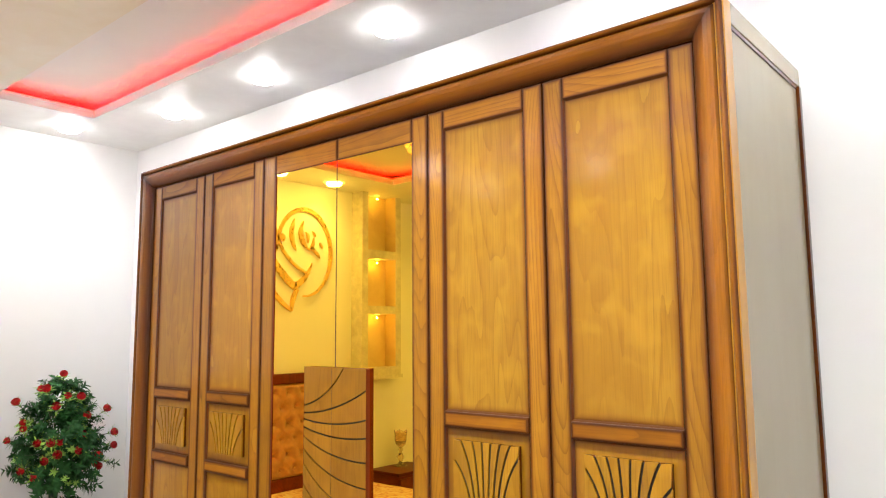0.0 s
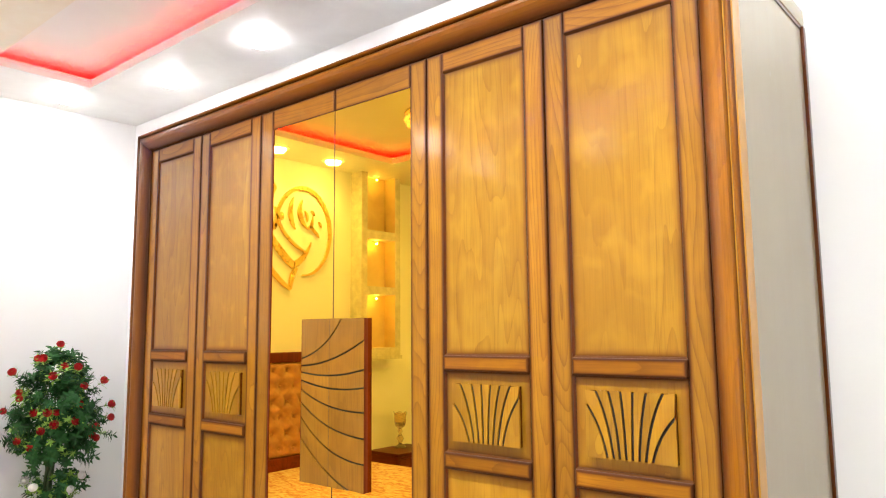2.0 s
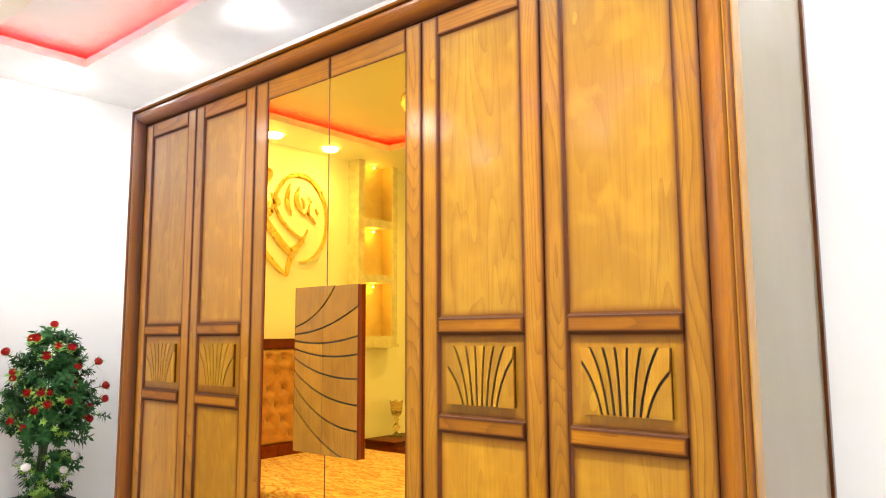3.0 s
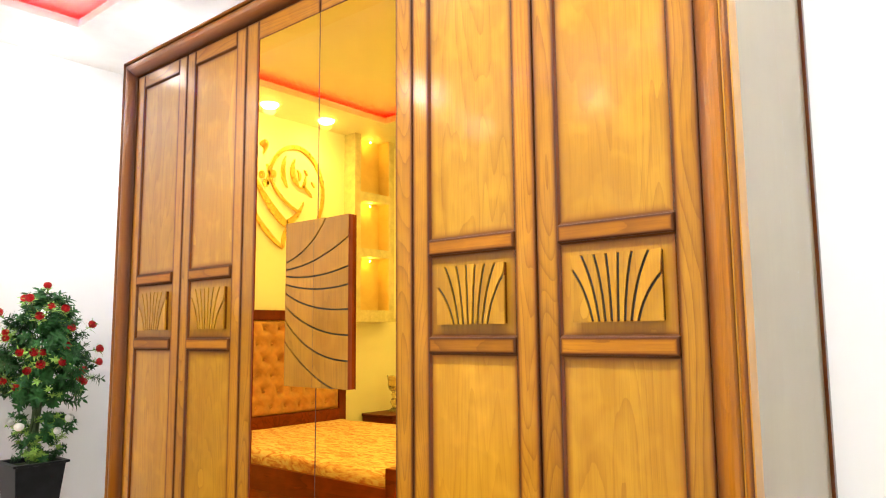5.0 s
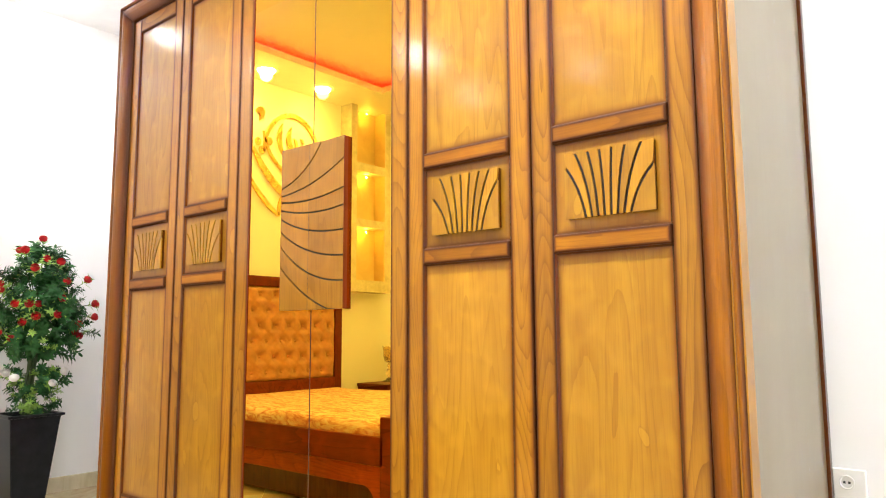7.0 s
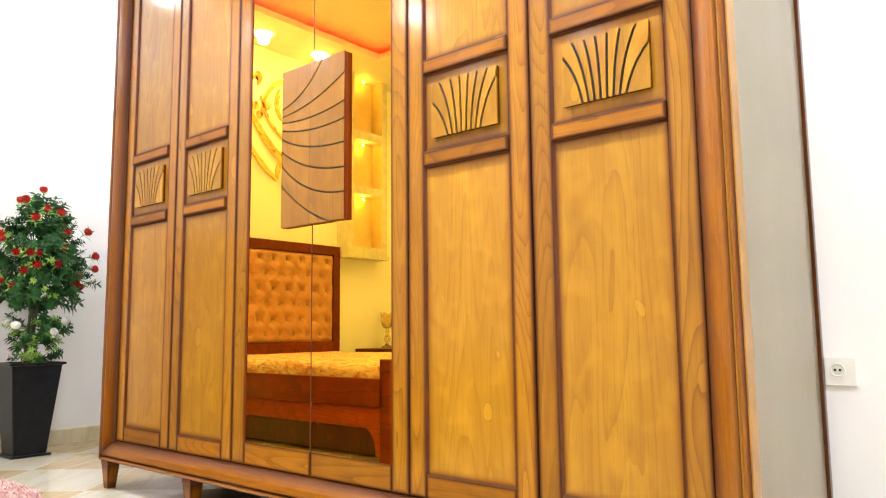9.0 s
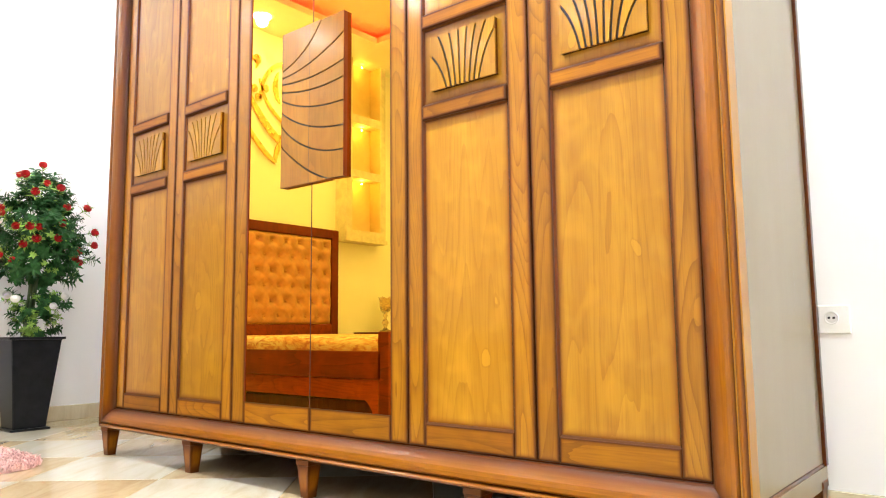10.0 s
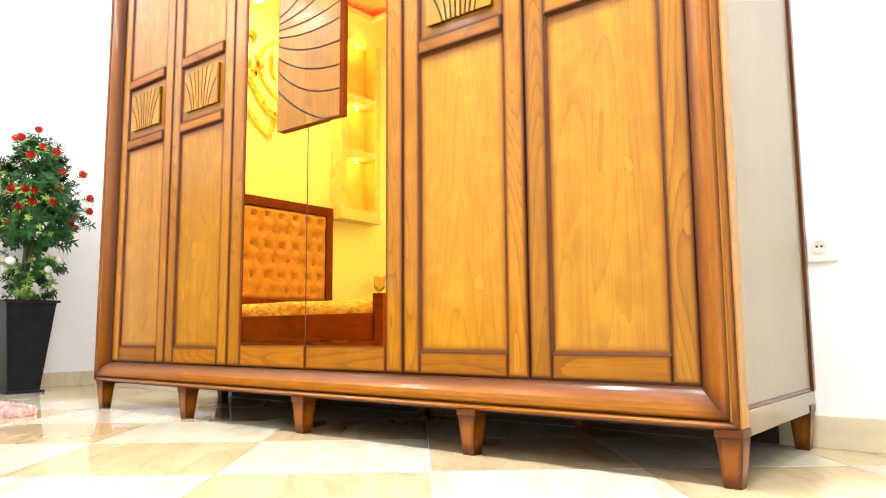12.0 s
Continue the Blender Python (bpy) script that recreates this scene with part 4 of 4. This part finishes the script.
    for i in range(nu):
        for j in range(nv):
            bm.faces.new((grid[i][j], grid[i + 1][j], grid[i + 1][j + 1], grid[i][j + 1]))
    cushion = part("headboard_cushion", bm, LEATHER, e, "button-tufted tan velvet padding", smooth=True)
    bm = bmesh.new()
    bmesh.ops.create_icosphere(bm, subdivisions=1, radius=0.009)
    me = bpy.data.meshes.new("button")
    bm.to_mesh(me)
    bm.free()
    me.materials.append(LEATHER)
    for a, b in pins:
        if 0.02 < a < yb - ya - 0.02:
            piece("button", me, cushion, "", (hx1 - 0.008, ya + a, za + b))


bed()


def mattress():
    x0, x1, y0, y1 = -3.845, -2.03, -2.37, -1.03
    e = thing("mattress", (0, 0, 0), "mattress in a shiny orange damask cover on the bed", "mattress")
    bm = box(x0, x1, y0, y1, 0.33, 0.462, 0.045, 4)
    bmesh.ops.subdivide_edges(bm, edges=[x for x in bm.edges if x.calc_length() > 0.5], cuts=24, use_grid_fill=True)
    for v in bm.verts:
        k = noise.noise(Vector((v.co.x * 5, v.co.y * 5, v.co.z * 5)))
        v.co.z += 0.008 * k
        v.co.y += 0.006 * noise.noise(v.co * 9)
    part("cover", bm, SPREAD, e, smooth=True)


mattress()


def nightstand(x0, x1, y0, y1, h):
    e = thing("nightstand", ((x0 + x1) / 2, (y0 + y1) / 2, 0), "small dark walnut bedside cabinet beside the bed", "nightstand")
    a, b = (x1 - x0) / 2, (y1 - y0) / 2
    part("body", box(-a, a - 0.015, -b + 0.01, b - 0.01, 0.08, h - 0.025, 0.003), WOOD_BED, e)
    part("top", box(-a, a, -b, b, h - 0.025, h, 0.004), WOOD_RED, e)
    for z in (0.1, 0.1 + (h - 0.14) / 2):
        dr = part("drawer", box(a - 0.015, a, -b + 0.02, b - 0.02, z, z + (h - 0.15) / 2, 0.003), WOOD_BED, e)
        part("handle", box(a, a + 0.015, -0.05, 0.05, z + 0.1, z + 0.112, 0.003), CHROME, dr)
    for sx in (-1, 1):
        for sy in (-1, 1):
            part("leg", box(sx * (a - 0.045) - 0.02, sx * (a - 0.045) + 0.02, sy * (b - 0.04) - 0.02, sy * (b - 0.04) + 0.02, 0, 0.08, 0.003), WOOD_RED, e)


nightstand(-3.90, -3.56, -3.08, -2.62, 0.475)


def candle_holder(x, y, z):
    e = thing("candle_holder", (x, y, z), "cut amber glass candle holder on the bedside cabinet", "candle holder")
    part("stem", add_lathe(bmesh.new(), [(0.05, 0), (0.052, 0.008), (0.03, 0.018), (0.012, 0.035), (0.02, 0.055), (0.034, 0.075), (0.02, 0.095), (0.010, 0.115), (0.022, 0.135), (0.012, 0.155)], 20), GLASS, e, smooth=True)
    bm = add_lathe(bmesh.new(), [(0.014, 0.155), (0.04, 0.175), (0.05, 0.21), (0.05, 0.25), (0.056, 0.285), (0.052, 0.285), (0.046, 0.25), (0.045, 0.21), (0.02, 0.18)], 20)
    for v in bm.verts:
        if v.co.z > 0.28:
            v.co.z += 0.01 * math.cos(5 * math.atan2(v.co.y, v.co.x))
    part("cup", bm, GLASS, e, smooth=False)


candle_holder(-3.79, -2.88, 0.475)


# ---- wall niches ----
def niche_unit():
    x0, x1, y0, y1, z0 = WALL_W, -3.79, -2.885, -2.435, 1.235
    e = thing("niche_shelf", (0, 0, 0), "stone-plastered wall unit with three lit open niches", "wall niche")
    part("jamb", box(x0, x1, y1 - 0.065, y1, z0, SOFFIT), STONE, e)
    part("jamb", box(x0, x1, y0, y0 + 0.060, z0, SOFFIT), STONE, e)
    for a, b in ((z0, 1.30), (1.735, 1.80), (2.195, 2.265)):
        part("shelf", box(x0, x1 - 0.002, y0 + 0.060, y1 - 0.065, a, b), STONE, e)
    part("ledge", box(x0, x1 + 0.012, y0 - 0.01, y1 + 0.01, z0 - 0.03, z0), STONE, e)
    for a, b in ((1.30, 1.735), (1.80, 2.195), (2.265, SOFFIT)):
        part("niche_back", box(x0 + 0.001, x0 + 0.006, y0 + 0.060, y1 - 0.065, a, b), NICHE_BACK, e, "ochre niche back")
        part("niche_cheek", box(x0 + 0.007, x1 - 0.004, y0 + 0.060, y0 + 0.064, a, b), NICHE_BACK, e, "ochre niche cheek")
    for z in (1.735, 2.195, SOFFIT):
        yc = (y0 + y1) / 2
        part("niche_light", add_lathe(bmesh.new(), [(0.018, -0.005), (0.022, 0.0)], 16, (x0 + 0.07, yc, z)), NICHE_LAMP, e, "small glowing downlight")
        lamp = bpy.data.lights.new("niche_glow", "POINT")
        lamp.energy, lamp.shadow_soft_size, lamp.color = NICHE_WATTS, 0.006, (1.0, 0.8, 0.5)
        new("niche_glow", lamp).location = (x0 + 0.07, yc, z - 0.03)


niche_unit()


# ---- gold wall ornament ----
def wall_ornament():
    e = thing("wall_ornament", (WALL_W, -1.8, 2.2), "gold mirrored acrylic ornament of curved strokes on the wall", "wall ornament")

    def to(u, z):
        """From the place along the wall and height to the ornament's own plane."""
        u, z = 1.05 * u + 0.007, 1.781 + (z - 1.77) * 1.037
        return (-(u - 1.8), z - 2.2)

    def stroke(pts, name="stroke"):
        bm = bmesh.new()
        add_prism(bm, [to(*p) for p in pts], 0.0, 0.012)
        bmesh.ops.rotate(bm, verts=bm.verts, matrix=Matrix.Rotation(radians(90), 3, "Z"))
        for v in bm.verts:
            v.co.x = abs(v.co.x) + 0.003
        part(name, bm, GOLD, e)

    def band(line, w0, w1, w2):
        n = len(line) - 1
        a, b = [], []
        for k, p in enumerate(line):
            q, r = line[max(k - 1, 0)], line[min(k + 1, n)]
            dx, dz = r[0] - q[0], r[1] - q[1]
            d = math.hypot(dx, dz) or 1
            s = k / n
            w = (1 - s) ** 2 * w0 + 2 * s * (1 - s) * w1 + s * s * w2
            a.append((p[0] - dz / d * w / 2, p[1] + dx / d * w / 2))
            b.append((p[0] + dz / d * w / 2, p[1] - dx / d * w / 2))
        stroke(a + b[::-1])

    band([(1.841 + 0.25 * math.sin(t), 2.174 + 0.325 * math.cos(t)) for t in (-1.55 + k * 0.105 for k in range(46))], 0.02, 0.05, 0.012)
    band(bez((1.585, 2.33), (1.62, 2.12), (1.86, 2.02)), 0.012, 0.03, 0.02)
    band(bez((1.50, 2.20), (1.60, 2.02), (1.76, 1.91)), 0.02, 0.07, 0.05)
    band(bez((1.76, 1.92), (1.87, 1.98), (1.91, 2.10)), 0.05, 0.04, 0.004)
    band(bez((1.48, 1.98), (1.58, 1.83), (1.73, 1.74)), 0.02, 0.055, 0.02)
    band(bez((1.73, 1.74), (1.73, 1.83), (1.78, 1.90)), 0.02, 0.05, 0.03)
    band(bez((1.745, 2.42), (1.69, 2.28), (1.765, 2.185)), 0.004, 0.075, 0.004)
    band(bez((1.825, 2.41), (1.77, 2.28), (1.87, 2.205)), 0.004, 0.075, 0.01)
    band(bez((1.85, 2.33), (1.885, 2.30), (1.87, 2.25)), 0.004, 0.04, 0.01)
    band(bez((1.87, 2.205), (1.92, 2.19), (1.925, 2.29)), 0.01, 0.05, 0.004)
    band(bez((1.90, 2.22), (1.97, 2.17), (1.985, 2.14)), 0.02, 0.03, 0.004)
    band(bez((1.91, 2.34), (1.935, 2.325), (1.94, 2.30)), 0.004, 0.03, 0.004)
    band(bez((1.98, 2.26), (2.0, 2.245), (2.01, 2.22)), 0.004, 0.03, 0.004)
    band(bez((1.52, 2.46), (1.60, 2.52), (1.55, 2.40)), 0.02, 0.09, 0.004)
    for u, z in ((1.542, 2.248), (1.64, 2.268), (1.575, 2.19)):
        stroke([(u + 0.024 * math.cos(k * 0.3927), z + 0.03 * math.sin(k * 0.3927)) for k in range(16)], "dot")


wall_ornament()


# ---- skirting and floor tiles ----
def skirting(name, x0, y0, x1, y1, inward):
    e = thing(name, (0, 0, 0), "beige marble skirting tiles along the wall", "skirting", kind="structure")
    length = math.hypot(x1 - x0, y1 - y0)
    n = max(1, round(length / 0.485))
    step = length / n
    along_x = abs(x1 - x0) > abs(y1 - y0)
    me = None
    for k in range(n):
        if me is None:
            bm = box(0.001, step - 0.001, 0, 0.011, 0, 0.082, 0.0015, 1) if along_x else box(0, 0.011, 0.001, step - 0.001, 0, 0.082, 0.0015, 1)
            if inward < 0:
                for v in bm.verts:
                    if along_x:
                        v.co.y -= 0.011
                    else:
                        v.co.x -= 0.011
            at = (x0, y0, 0)
            me = part("skirting_tile", bm, SKIRT, e, "", at).data
        else:
            piece("skirting_tile", me, e, "", (x0 + (step * k if along_x else 0), y0 + (0 if along_x else step * k), 0))


skirting("baseboard_north", WALL_W + 0.012, WALL_N, WALL_E, WALL_N, -1)
skirting("baseboard_west", WALL_W, WALL_S, WALL_W, WALL_N, 1)
skirting("baseboard_south", WALL_W + 0.012, WALL_S, WALL_E, WALL_S, 1)

TURN45 = radians(-49.0)
AX, AY = Vector((math.cos(TURN45), math.sin(TURN45))), Vector((-math.sin(TURN45), math.cos(TURN45)))
ORIGIN = Vector((-0.920, 0.118))


def tile_mesh(name, mat):
    h = TILE / 2 - 0.0012
    bm = box(-h, h, -h, h, -0.012, 0.0, 0.0008, 1)
    me = bpy.data.meshes.new(name)
    bmesh.ops.recalc_face_normals(bm, faces=bm.faces)
    bm.to_mesh(me)
    bm.free()
    me.materials.append(mat)
    return me


TILES = [tile_mesh("floor_tile", CREAM), tile_mesh("floor_tile", BROWN)]


def cut_tile(c, mat):
    """A border tile, cut to the walls."""
    h = TILE / 2 - 0.0012
    bm = box(-h, h, -h, h, -0.012, 0.0, 0.0008, 1)
    m = Matrix.Translation((c.x, c.y, 0)) @ Matrix.Rotation(TURN45, 4, "Z")
    for co, no in (((WALL_W, 0, 0), (-1, 0, 0)), ((WALL_E, 0, 0), (1, 0, 0)), ((0, WALL_N, 0), (0, 1, 0)), ((0, WALL_S, 0), (0, -1, 0))):
        inv = m.inverted()
        bmesh.ops.bisect_plane(bm, geom=bm.verts[:] + bm.edges[:] + bm.faces[:], plane_co=inv @ Vector(co), plane_no=inv.to_3x3() @ Vector(no), clear_outer=True)
    if len(bm.faces) < 3:
        bm.free()
        return
    ob = part("floor_tile", bm, mat, floor_ob, "", (c.x, c.y, 0))
    ob.rotation_euler = (0, 0, TURN45)


for i in range(-14, 15):
    for j in range(-14, 15):
        c = ORIGIN + AX * TILE * (i + 0.5) + AY * TILE * (j - 0.5)
        r = TILE * 0.72
        if WALL_W + r < c.x < WALL_E - r and WALL_S + r < c.y < WALL_N - r:
            piece("floor_tile", TILES[(i + j) % 2], floor_ob, "", (c.x, c.y, 0), (0, 0, TURN45))
        elif WALL_W - r < c.x < WALL_E + r and WALL_S - r < c.y < WALL_N + r:
            cut_tile(c, (CREAM, BROWN)[(i + j) % 2])
